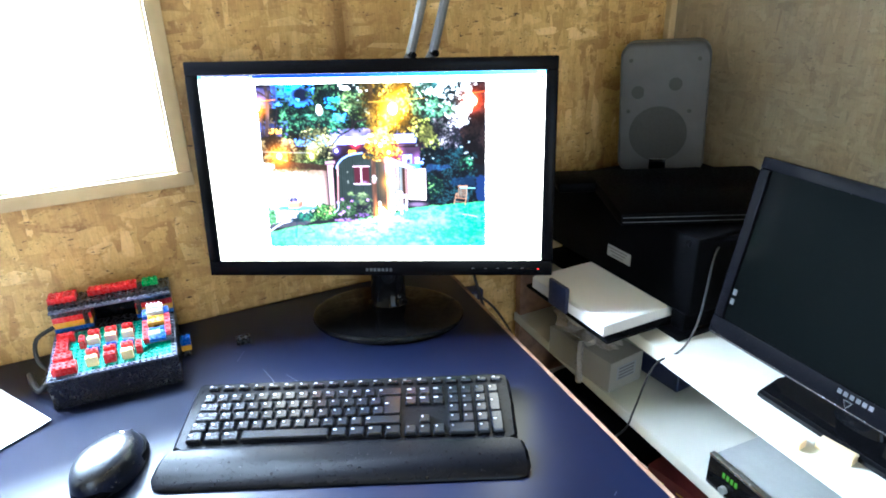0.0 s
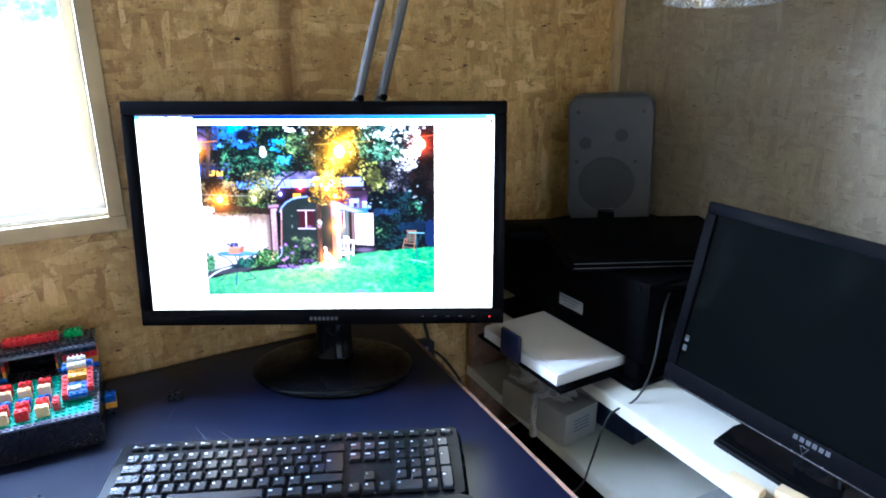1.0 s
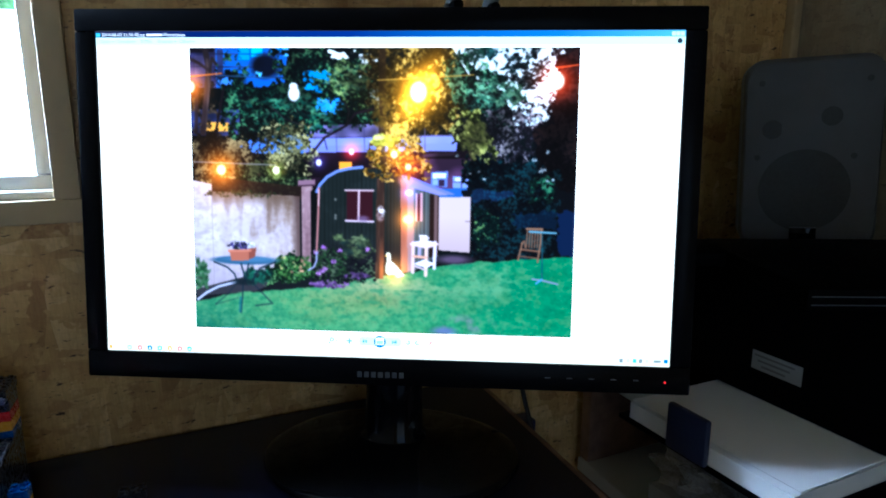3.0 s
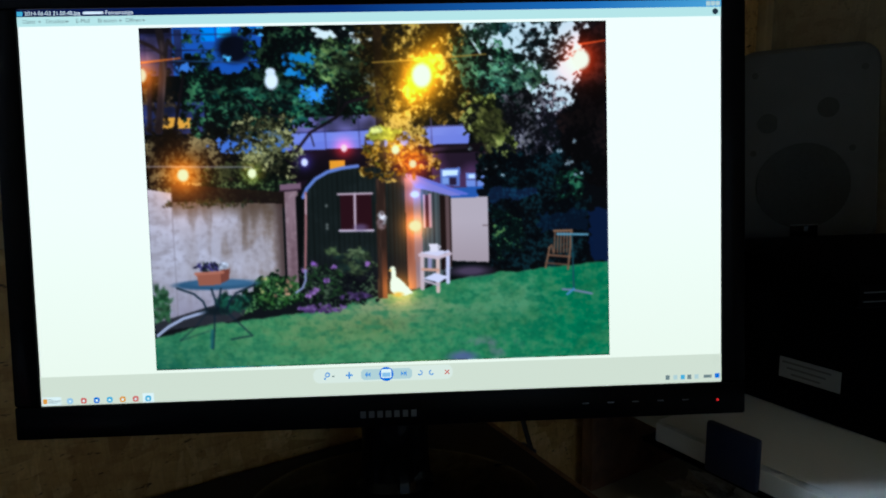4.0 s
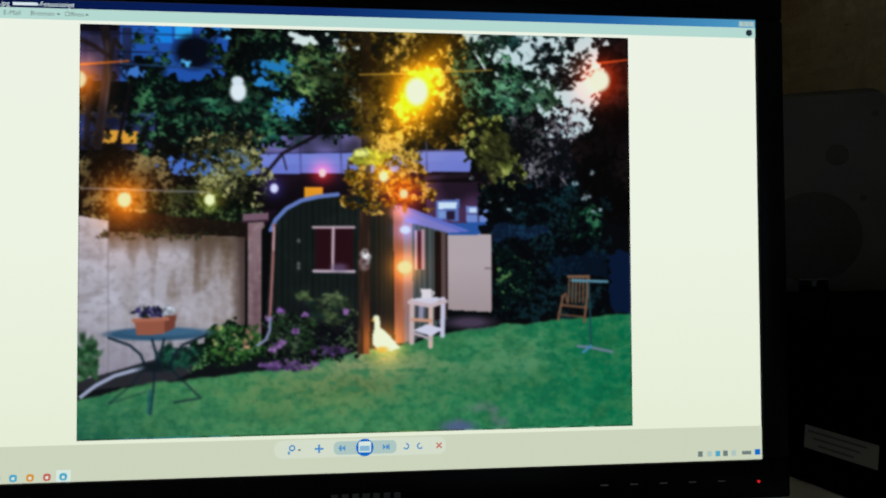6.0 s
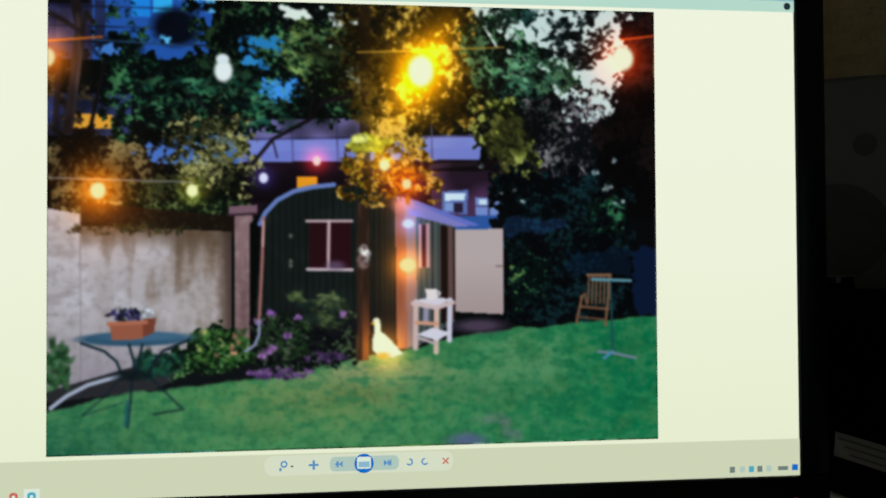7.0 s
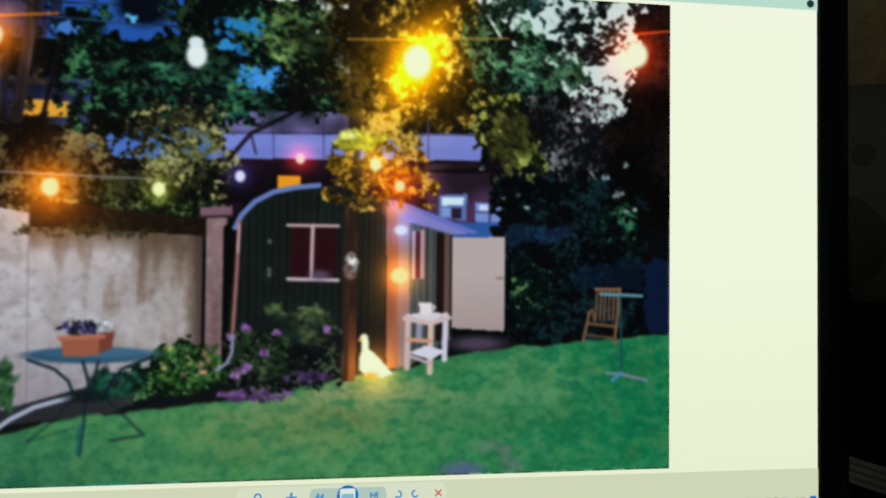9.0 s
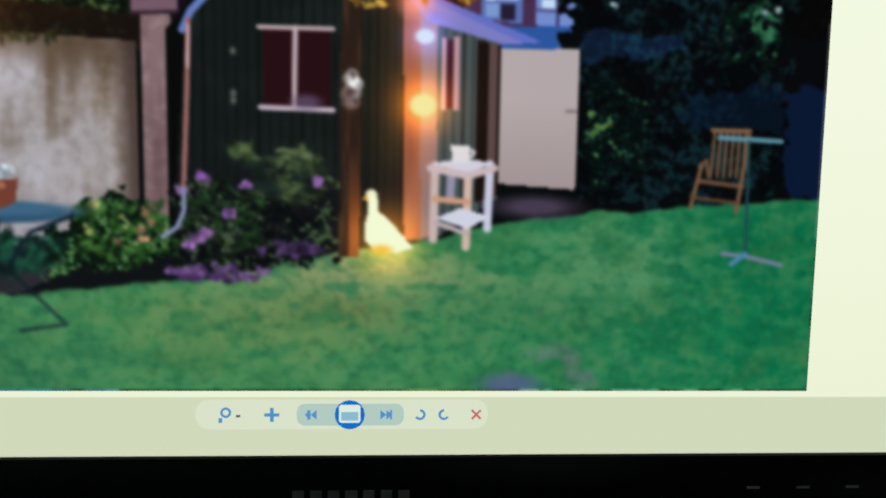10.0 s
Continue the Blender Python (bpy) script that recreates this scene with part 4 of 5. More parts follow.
# bulbs, cords and halos
for pts, c in (([(291, 226), (362, 220)], (236, 110, 24)), ([(350, 224), (480, 231)], (38, 66, 110)), ([(700, 237), (786, 234), (900, 228)], (150, 116, 44)), ([(1064, 216), (1112, 210)], (226, 80, 30)), ([(291, 408), (480, 414)], (110, 110, 120))):
    stroke(pts, 2.2, c, 0.85)
foliage([(672, 400), (690, 372), (740, 356), (790, 372), (818, 410), (806, 446), (770, 430), (720, 446), (684, 440)], ((44, 28, 6), (122, 86, 22), (204, 164, 78)), 14, 7, 140, 0.4, gain=3.0)
leaves(130, 742, 404, 66, 42, 4.2, ((150, 98, 14), (190, 132, 24), (110, 78, 12), (96, 84, 20), (70, 52, 10)), 0.9)
leaves(120, 710, 362, 36, 12, 5, ((196, 190, 60), (150, 150, 40)), 0.85)
for cx, cy, r, c, p in ((786, 262, 34, (235, 150, 5), 1.0), (784, 268, 74, (96, 58, 0), 0.45), (1066, 242, 27, (225, 50, 2), 0.7), (1076, 238, 56, (70, 9, 0), 0.3), (357, 425, 26, (215, 110, 5), 0.85), (357, 430, 60, (70, 26, 0), 0.7),
                        (480, 425, 15, (150, 130, 20), 0.5), (645, 385, 14, (220, 30, 30), 0.7), (736, 390, 18, (235, 150, 20), 0.6), (766, 416, 24, (225, 60, 5), 0.7), (767, 526, 17, (240, 120, 20), 0.8), (764, 530, 40, (90, 36, 8), 0.2), (292, 248, 26, (240, 110, 10), 0.9), (574, 408, 12, (60, 50, 150), 0.6), (768, 470, 14, (70, 80, 190), 0.6)):
    shine(cx, cy, r, c, p)
beam = np.exp(-(((GX - 786) * 0.86 + (GY - 262) * 0.5) / 24) ** 2) * np.exp(-(((GX - 786) * 0.5 - (GY - 262) * 0.86) / 80) ** 2)
pic += beam[..., None] * np.array((0.78, 0.48, 0.0)) * 0.95
for cx, cy, rx, ry, c in ((786, 262, 17, 21, (255, 250, 215)), (1066, 242, 15, 17, (255, 244, 214)), (357, 425, 10, 11, (255, 238, 170)), (480, 425, 7.5, 8.5, (252, 248, 190)), (574, 408, 6, 7, (226, 222, 255)), (645, 385, 5.5, 6.5, (255, 214, 214)), (736, 390, 7, 8, (255, 244, 180)), (766, 416, 6.5, 7, (255, 226, 160)),
                          (768, 470, 8, 6, (224, 228, 255)), (767, 526, 11, 9, (255, 232, 160)), (521, 264, 12, 15, (236, 238, 244)), (520, 248, 9, 7, (226, 230, 240)), (292, 248, 9, 12, (255, 226, 170))):
    oval(cx, cy, rx, ry, c, 1.0, 0.2)
leaves(40, 705, 355, 12, 5, 3.5, ((226, 220, 120),), 0.8, 1.6)


def soften(a):
    for axis in (0, 1):
        a = (np.roll(a, 1, axis) + 2 * a + np.roll(a, -1, axis)) / 4
    return a


pic = np.clip(soften(soften(pic)), 0, 1)
pic = pic * (0.8 + 0.2 * np.clip(pic.max(-1, keepdims=True) * 3.4, 0, 1))
pic = np.where(pic < 0.04045, pic / 12.92, ((pic + 0.055) / 1.055) ** 2.4)
pic = pic + 0.0015      # the panel's black is not quite black

shown = Nodes("lit_photo")
tint = shown.add("ShaderNodeVertexColor")
tint.layer_name = "picture"
em = shown.add("ShaderNodeEmission", Strength=SCREEN)
shown.link(tint.outputs[0], em.inputs["Color"])
shown.link(em.outputs[0], shown.tree.nodes["Material Output"].inputs["Surface"])
PU0, PU1, PV0, PV1 = 0.1662, 0.831, 0.0486, 0.9171


def on_screen(u, v, lift=0.0):
    """A place on the screen: u across, v down, lifted off the glass."""
    return Vector(((u - 0.5) * SW, 0.0022 - lift, (0.5 - v) * SH))


cols, rows = NX + 1, NY + 1
us, vs = np.meshgrid(np.linspace(PU0, PU1, cols), np.linspace(PV0, PV1, rows))
co = np.stack([(us - 0.5) * SW, np.full_like(us, 0.0014), (0.5 - vs) * SH], -1).reshape(-1, 3)
k = np.arange(NX * NY)
a = (k // NX) * cols + k % NX
quads = np.stack([a, a + cols, a + cols + 1, a + 1], -1).astype(np.int32)
photo = bpy.data.meshes.new("photo")
photo.vertices.add(len(co)), photo.loops.add(quads.size), photo.polygons.add(len(quads))
photo.vertices.foreach_set("co", co.ravel())
photo.loops.foreach_set("vertex_index", quads.ravel())
photo.polygons.foreach_set("loop_start", np.arange(0, quads.size, 4, dtype=np.int32))
padded = np.pad(pic, ((0, 1), (0, 1), (0, 0)), mode="edge")
layer = photo.color_attributes.new("picture", "FLOAT_COLOR", "POINT")
layer.data.foreach_set("color", np.concatenate([padded, np.ones((rows, cols, 1))], -1).astype(np.float32).ravel())
photo.update()
photo.materials.append(shown.mat)
picture = tagged(new("photo", photo), "lit photo of a dusk garden with coloured bulbs")
picture.parent, picture.matrix_basis = monitor, HEAD

# window furniture of the viewer on the screen
UI = {k: glow("screen_" + k, srgb(*c), SCREEN) for k, c in dict(
    icon=(92, 146, 202), white=(236, 246, 232), menu=(196, 222, 210), strip=(220, 217, 190), pill=(228, 226, 204), ink=(90, 104, 100), blue=(36, 110, 200), pale=(150, 186, 210), grey=(188, 202, 194),
    letters=(235, 238, 240), red=(208, 104, 94), orange=(226, 150, 60), dark=(40, 50, 60), dim=(120, 130, 126), cyan=(90, 170, 200), button=(232, 236, 224)).items()}
# the page is a little brighter and warmer to one side, as such panels are seen from an angle
page = Nodes("screen_page")
pv = page.add("ShaderNodeSeparateXYZ")
tcoord = page.add("ShaderNodeTexCoord")
page.link(tcoord.outputs["Generated"], pv.inputs[0])
pe = page.add("ShaderNodeEmission", Strength=SCREEN)
page.link(page.ramp(pv.outputs["Z"], [(0.0, srgb(246, 241, 214)), (0.5, srgb(255, 249, 228)), (1.0, srgb(255, 249, 231))]), pe.inputs["Color"])
page.link(pe.outputs[0], page.tree.nodes["Material Output"].inputs["Surface"])


def flat(name, u0, v0, u1, v1, material, lift, label="", round_=0.0):
    a, b = on_screen(u0, v0), on_screen(u1, v1)
    w, h = b.x - a.x, a.z - b.z
    bm = upright(prism(outline(w, h, max(min(round_, w / 2.01, h / 2.01), 1e-5), 4 if round_ else 1), 0, 0.0001))
    return part(name, bm, material, monitor, label, smooth=False, m=HEAD @ Matrix.Translation(((a.x + b.x) / 2, 0.0022 - lift, (a.z + b.z) / 2)))


flat("page", 0, 0, 1, 1, page.mat, 0.0003, "bright white viewer page")
bar = Nodes("screen_title")
tv_, tc_ = bar.add("ShaderNodeSeparateXYZ"), bar.add("ShaderNodeTexCoord")
bar.link(tc_.outputs["Generated"], tv_.inputs[0])
te_ = bar.add("ShaderNodeEmission", Strength=SCREEN)
bar.link(bar.ramp(tv_.outputs["X"], [(0.0, srgb(8, 14, 52)), (0.45, srgb(16, 40, 104)), (0.8, srgb(48, 104, 168)), (1.0, srgb(92, 158, 198))]), te_.inputs["Color"])
bar.link(te_.outputs[0], bar.tree.nodes["Material Output"].inputs["Surface"])
flat("title_bar", 0, 0, 1, 0.018, bar.mat, 0.0010, "blue title bar")
flat("menu_bar", 0, 0.018, 1, 0.0415, UI["menu"], 0.0008, "pale green menu bar")
flat("control_strip", 0, 0.925, 1, 1, UI["strip"], 0.0008, "pale control strip")


def text_at(u, v, size, text, colour):
    words(monitor, text, size, HEAD @ Matrix.Translation(on_screen(u, v, 0.0013)) @ pose(0, 0, 0, 90), UI[colour])


text_at(0.011, 0.0105, 0.0042, "2014-06-02 21.58.48.jpg  -", "letters")
flat("name_bar", 0.0915, 0.0075, 0.119, 0.0135, UI["letters"], 0.0013)
text_at(0.1195, 0.0105, 0.0042, "-Fotoanzeige", "letters")
flat("file_icon", 0.001, 0.0055, 0.0085, 0.016, UI["cyan"], 0.0013)
for u, text in ((0.008, "Datei"), (0.040, "Drucken"), (0.081, "E-Mail"), (0.111, "Brennen"), (0.149, "Öffnen")):
    text_at(u, 0.030, 0.0042, text, "dim")
for u in (0.030, 0.068, 0.141, 0.173):
    flat("menu_arrow", u, 0.0285, u + 0.003, 0.032, UI["dim"], 0.0013)
for u in (0.978, 0.985, 0.992):
    flat("window_button", u, 0.004, u + 0.006, 0.0155, UI["grey"], 0.0013)
flat("help_button", 0.987, 0.0225, 0.9955, 0.0375, UI["dark"], 0.0013, "", 0.0022)
text_at(0.9895, 0.030, 0.0040, "?", "letters")
# the row of round controls
VC = 0.947
flat("control_pill", 0.3915, VC - 0.019, 0.5965, VC + 0.019, UI["pill"], 0.0010, "", 0.005)
flat("control_pill", 0.4615, VC - 0.014, 0.5365, VC + 0.014, UI["grey"], 0.0012, "", 0.003)
ring = lambda u, v, r0, r1, a0, a1, colour: part("control_icon", upright(prism([(r1 * math.cos(radians(a0 + (a1 - a0) * i / 20)), r1 * math.sin(radians(a0 + (a1 - a0) * i / 20))) for i in range(21)] + [(r0 * math.cos(radians(a1 - (a1 - a0) * i / 20)), r0 * math.sin(radians(a1 - (a1 - a0) * i / 20))) for i in range(21)], 0, 0.0001)), UI[colour], monitor, smooth=False, m=HEAD @ Matrix.Translation(on_screen(u, v, 0.0014)))
flat("play_button", 0.488, VC - 0.0187, 0.509, VC + 0.0187, UI["blue"], 0.0014, "round blue control", 0.0054)
flat("play_button", 0.491, VC - 0.013, 0.506, VC + 0.010, UI["button"], 0.0016, "", 0.001)
flat("control_icon", 0.4925, VC - 0.004, 0.5045, VC + 0.007, UI["pale"], 0.0018)
ring(0.4125, VC - 0.003, 0.0011, 0.0020, 0, 359, "icon")
flat("control_icon", 0.4075, VC + 0.004, 0.41, VC + 0.010, UI["icon"], 0.0014), flat("control_icon", 0.4195, VC, 0.4225, VC + 0.003, UI["ink"], 0.0014)
flat("control_icon", 0.439, VC - 0.002, 0.4495, VC + 0.002, UI["icon"], 0.0014), flat("control_icon", 0.443, VC - 0.009, 0.4455, VC + 0.009, UI["icon"], 0.0014)
for u, s in ((0.474, -1), (0.523, 1)):
    for k in range(2):
        bm = upright(prism([(0, -0.0018), (s * 0.0022, 0), (0, 0.0018)][::s], 0, 0.0001))
        part("control_icon", bm, UI["icon"], monitor, smooth=False, m=HEAD @ Matrix.Translation(on_screen(u + (k - 0.7) * 0.0042, VC, 0.0014)))
    flat("control_icon", u + s * 0.0045 - 0.0007, VC - 0.006, u + s * 0.0045 + 0.0007, VC + 0.006, UI["icon"], 0.0014)
ring(0.548, VC, 0.0012, 0.0021, -150, 90, "icon"), ring(0.565, VC, 0.0012, 0.0021, 90, 330, "icon")
for a in (45, -45):
    part("control_icon", upright(prism([(x * math.cos(radians(a)) - y * math.sin(radians(a)), x * math.sin(radians(a)) + y * math.cos(radians(a))) for x, y in ((-0.0024, -0.0004), (0.0024, -0.0004), (0.0024, 0.0004), (-0.0024, 0.0004))], 0, 0.0001)), UI["red"], monitor, smooth=False, m=HEAD @ Matrix.Translation(on_screen(0.588, VC, 0.0014 + a * 1e-6)))
# task bar
flat("start_button", 0.001, 0.977, 0.0285, 0.998, UI["button"], 0.0012)
text_at(0.0105, 0.988, 0.0048, "Start", "dark")
flat("start_icon", 0.003, 0.981, 0.009, 0.994, UI["orange"], 0.0014)
for u, c in ((0.041, "pale"), (0.0605, "red"), (0.079, "blue"), (0.0975, "cyan"), (0.116, "orange"), (0.1345, "red"), (0.1525, "cyan")):
    if c == "cyan" and u > 0.15:
        flat("task_button", u - 0.008, 0.975, u + 0.008, 0.999, UI["button"], 0.0012)
    flat("task_icon", u - 0.0042, 0.981, u + 0.0042, 0.996, UI[c], 0.0014, "", 0.0016)
    flat("task_icon", u - 0.0015, 0.986, u + 0.0018, 0.992, UI["button"], 0.0016, "", 0.0006)
for u, c in ((0.918, "dim"), (0.93, "grey"), (0.941, "cyan"), (0.951, "dim"), (0.962, "grey")):
    flat("tray_icon", u - 0.003, 0.978, u + 0.003, 0.990, UI[c], 0.0012)
flat("tray_text", 0.973, 0.980, 0.985, 0.988, UI["dim"], 0.0012), flat("tray_icon", 0.990, 0.977, 0.997, 0.989, UI["blue"], 0.0012)

# ---- keyboard ----
keyboard = thing("keyboard", "black full size keyboard with white legends and a wrist rest", "keyboard", pose(0.297, 0.681, DESK + 0.0036, 2.4, 0, -24.6))


def slab(y0, y1, w, heights, r):
    """A moulded slab whose top follows a profile from front to back."""
    bm = bmesh.new()
    n = len(heights)
    rows = []
    for i, (t, h) in enumerate(heights):
        y = y0 + (y1 - y0) * t
        inset = r * (1 - math.sqrt(max(0.0, 1 - max(0, 1 - min(y - y0, y1 - y) / r) ** 2))) if r else 0
        hw = w / 2 - inset
        rows.append([bm.verts.new(p) for p in ((-hw, y, 0.001), (-hw - 0.001, y, h * 0.6), (-hw + 0.004, y, h), (hw - 0.004, y, h), (hw + 0.001, y, h * 0.6), (hw, y, 0.001))])
    for a, b in zip(rows, rows[1:]):
        for i in range(6):
            bm.faces.new((a[i], a[(i + 1) % 6], b[(i + 1) % 6], b[i]))
    bm.faces.new(rows[0]), bm.faces.new(rows[-1])
    bmesh.ops.recalc_face_normals(bm, faces=bm.faces)
    return bm


part("body", slab(-0.034, 0.095, 0.456, [(0, 0.010), (0.05, 0.0105), (0.5, 0.013), (0.86, 0.0165), (0.93, 0.0185), (0.975, 0.018), (1, 0.014)], 0.014), KEY_SHELL, keyboard)
for fx in (-0.17, 0.17):
    part("foot", rbox(0.03, 0.008, 0.0085, (fx, 0.082, -0.0028), 0.001), MATT_BLACK, keyboard)
part("wrist_rest", slab(-0.096, -0.0335, 0.470, [(0, 0.003), (0.06, 0.006), (0.25, 0.0095), (0.6, 0.0125), (0.9, 0.0125), (1, 0.0115)], 0.016), KEY_SHELL, keyboard, "smooth glossy black wrist rest")
U = 0.0190
caps, tops = {}, {}


def keycap(w, d, h=0.0055):
    rings = []
    for z, s, o in ((0, 0.0, 0), (h * 0.75, 0.0016, 0), (h, 0.0026, 0.0003)):
        rings.append([(x * (w / 2 - s), y * (d / 2 - s), z) for x, y in ((-1, -1), (1, -1), (1, 1), (-1, 1))])
    bm = loft(rings)
    bmesh.ops.bevel(bm, geom=[e for e in bm.edges if abs(e.verts[0].co.z - e.verts[1].co.z) > 1e-4], offset=0.0012, segments=1, affect="EDGES")
    return bm


def key(x, y, w, d=0.0172, z=0.0145, legend=1):
    slot = (round(w, 4), round(d, 4))
    m = pose(x, y, z - 0.001, 5.0)
    if slot not in caps:
        caps[slot] = part("key", keycap(w - 0.0018, d), KEYCAP, keyboard, "black keycap with a worn white legend", smooth=False, m=m)
        k = caps[slot]
    else:
        k = again(caps[slot], keyboard, m)
    if legend:
        lw = (0.0026, 0.0045, 0.007)[legend - 1]
        off = (-w / 2 + 0.0062, 0.0025)
        if lw not in tops:
            tops[lw] = part("legend", rbox(lw, 0.0022, 0.0002), LEGEND, k, smooth=False, m=pose(off[0], off[1], 0.0056))
        else:
            again(tops[lw], k, pose(off[0], off[1], 0.0056))


X0 = -0.2115
for i in range(20):      # thin function row
    key(X0 + (0.55 + i * 1.135) * U, 0.0795, 1.06 * U, 0.0085, 0.0172, 2 if i % 3 else 1)
rows_u = [
    (0.0605, [1] * 13 + [2], 2), (0.0410, [1.5] + [1] * 12, 1), (0.0215, [1.75] + [1] * 11, 1), (0.0020, [1.25] + [1] * 11 + [2.75], 1), (-0.0175, [1.25, 1.25, 1.25, 6.25, 1.25, 1.25, 1.25, 1.25], 2)]
for y, widths, mark in rows_u:
    x = X0
    for w in widths:
        key(x + w * U / 2, y, w * U, legend=0 if w > 5 else (mark if w < 1.2 else 2))
        x += w * U
key(X0 + 14.25 * U, 0.03125, 1.45 * U, 0.0367, legend=2)
key(X0 + 13.25 * U, 0.0215, 1.0 * U)
XN = X0 + 15.12 * U
for i in range(3):
    key(XN + (i + 0.5) * U, 0.0605, U, legend=3), key(XN + (i + 0.5) * U, 0.0410, U, legend=3), key(XN + (i + 0.5) * U, -0.0175, U)
key(XN + 1.5 * U, 0.0020, U)
XP = XN + 3.12 * U
for i in range(4):
    key(XP + (i + 0.5) * U, 0.0605, U)
for y in (0.0410, 0.0215, 0.0020):
    for i in range(3):
        key(XP + (i + 0.5) * U, y, U)
key(XP + 3.5 * U, 0.03125, U, 0.0367), key(XP + 3.5 * U, -0.00775, U, 0.0367, legend=2), key(XP + U, -0.0175, 2 * U), key(XP + 2.5 * U, -0.0175, U)
for i in range(7):
    part("maker_mark", rbox(0.0034 if i != 4 else 0.001, 0.0022, 0.0002, (XP + (i - 3) * 0.0055 + 0.018, -0.0405, 0.0122)), SHELL_GREY, keyboard, smooth=False)

# ---- mouse ----
mouse = thing("mouse", "black computer mouse with a silver wheel on the desk", "mouse", pose(0.006, 0.753, DESK, 0, 0, -37) @ Matrix.Scale(1.07, 4))
rings = []
for i in range(15):
    t = i / 14
    z = 0.002 + 0.036 * math.sin(t * math.pi / 2) ** 0.9
    s = max(0.03, math.cos(t * math.pi / 2) ** 0.42)
    rings.append([((0.0315 + 0.003 * math.cos(2 * a)) * s * math.cos(a) * (1 - 0.06 * math.sin(a)), 0.054 * s * math.sin(a) - 0.008 * t, z - 0.0004 * 0) for a in (2 * math.pi * k / 32 for k in range(32))])
part("shell", loft(rings), SATIN, mouse, "smooth black shell")
part("side_grip", loft([[(0.0325 * s * math.cos(a), 0.0555 * s * math.sin(a), z) for a in (2 * math.pi * k / 32 for k in range(32))] for z, s in ((0.0, 0.97), (0.006, 1.01), (0.014, 0.985))]), MATT_BLACK, mouse)
part("wheel", disc(0.0065, 0.006, (0, 0.030, 0.0295), 20, m=pose(0, 0, 0, 0, 90)), CHROME, mouse, "silver scroll wheel")
part("button_gap", rbox(0.0007, 0.030, 0.002, (0, 0.032, 0.030), m=pose(0, 0, 0, -14)), CABLE, mouse)

# ---- toy brick console ----
console = thing("toy_console", "toy brick console with coloured keys on the desk", "toy", pose(0.020, 0.926, DESK, 0, 0, -4))
P = 0.008
studs = {}


def brick_mesh(nx, ny, h, colour):
    key_ = (nx, ny, round(h, 4), colour)
    if key_ not in studs:
        bm = rbox(nx * P - 0.0002, ny * P - 0.0002, h, (0, 0, h / 2), 0.0004, seg=1)
        for i in range(nx):
            for j in range(ny):
                disc(0.0024, 0.0018, ((i - nx / 2 + 0.5) * P, (j - ny / 2 + 0.5) * P, h + 0.0009), 10, bm)
        studs[key_] = finish(bm, "brick", BRICK[colour])
    return studs[key_]


def brick(nx, ny, h, x, y, z, colour, frame_=None, turn=0):
    """A toy brick whose footprint starts at the stud x, y."""
    o = new("brick", brick_mesh(nx, ny, h, colour))
    o.parent = console
    o.matrix_basis = (frame_ or Matrix()) @ pose((x + nx / 2) * P, (y + ny / 2) * P, z, 0, 0, turn)
    return o


H1, H3 = 0.0032, 0.0096
case = bmesh.new()
prof = [(0, 0), (0.142, 0), (0.142, 0.066), (0, 0.046)]
va = [case.verts.new((-0.088, y, z)) for y, z in prof]
vb = [case.verts.new((0.088, y, z)) for y, z in prof]
case.faces.new(va), case.faces.new(vb[::-1])
for i in range(4):
    case.faces.new((va[i], va[(i + 1) % 4], vb[(i + 1) % 4], vb[i]))
bmesh.ops.recalc_face_normals(case, faces=case.faces)
bmesh.ops.bevel(case, geom=case.edges[:], offset=0.001, segments=2, affect="EDGES")
part("case", case, BRICK["black"], console, "black brick case with a sloping top")
SL = pose(-0.088, 0, 0.046, 8.0)
for x0, y0, nx, ny in ((0, 0, 22, 1), (0, 1, 1, 13), (21, 1, 1, 13)):
    brick(nx, ny, H1, x0, y0, 0, "grey", SL)
brick(20, 13, H1 * 0.8, 1, 1, 0, "teal", SL)
zt = H1 * 0.8
for x, y, nx, ny, h, c in ((1, 1, 4, 2, H3 * 1.4, "red"), (1, 4, 3, 2, H3 * 1.4, "red"), (1, 7, 2, 4, H3, "red"), (1, 11, 3, 1, H3 * 1.5, "red"), (5, 8, 1, 2, H3 * 1.6, "red"),
                           (6.5, 2, 2, 1, H3 * 1.7, "cream"), (6.5, 4, 2, 1, H3 * 1.7, "red"), (6.5, 6, 2, 1, H3, "blue"), (6.5, 8, 2, 1, H3 * 1.7, "cream"), (6.5, 10, 2, 1, H3 * 1.7, "red"),
                           (9.5, 2, 2, 1, H3 * 1.7, "red"), (9.5, 4, 2, 1, H3 * 1.7, "red"), (9.5, 6, 2, 1, H3, "blue"), (9.5, 8, 2, 1, H3 * 1.7, "cream"), (9.5, 10, 2, 1, H3 * 1.7, "red"),
                           (12.5, 2, 2, 1, H3 * 1.7, "cream"), (12.5, 4, 2, 1, H3 * 1.7, "red"), (12.5, 6, 2, 1, H3, "blue"), (12.5, 8, 2, 1, H3 * 1.7, "cream"), (12.5, 10, 2, 1, H3 * 1.7, "red"), (15, 3, 1, 2, H3 * 1.5, "red")):
    brick(nx, ny, h, x, y, zt, c, SL)
JS = SL @ pose(16.4 * P, 4.6 * P, 0.006, 12)
brick(5, 8, H1, 0, 0, 0, "grey", JS)
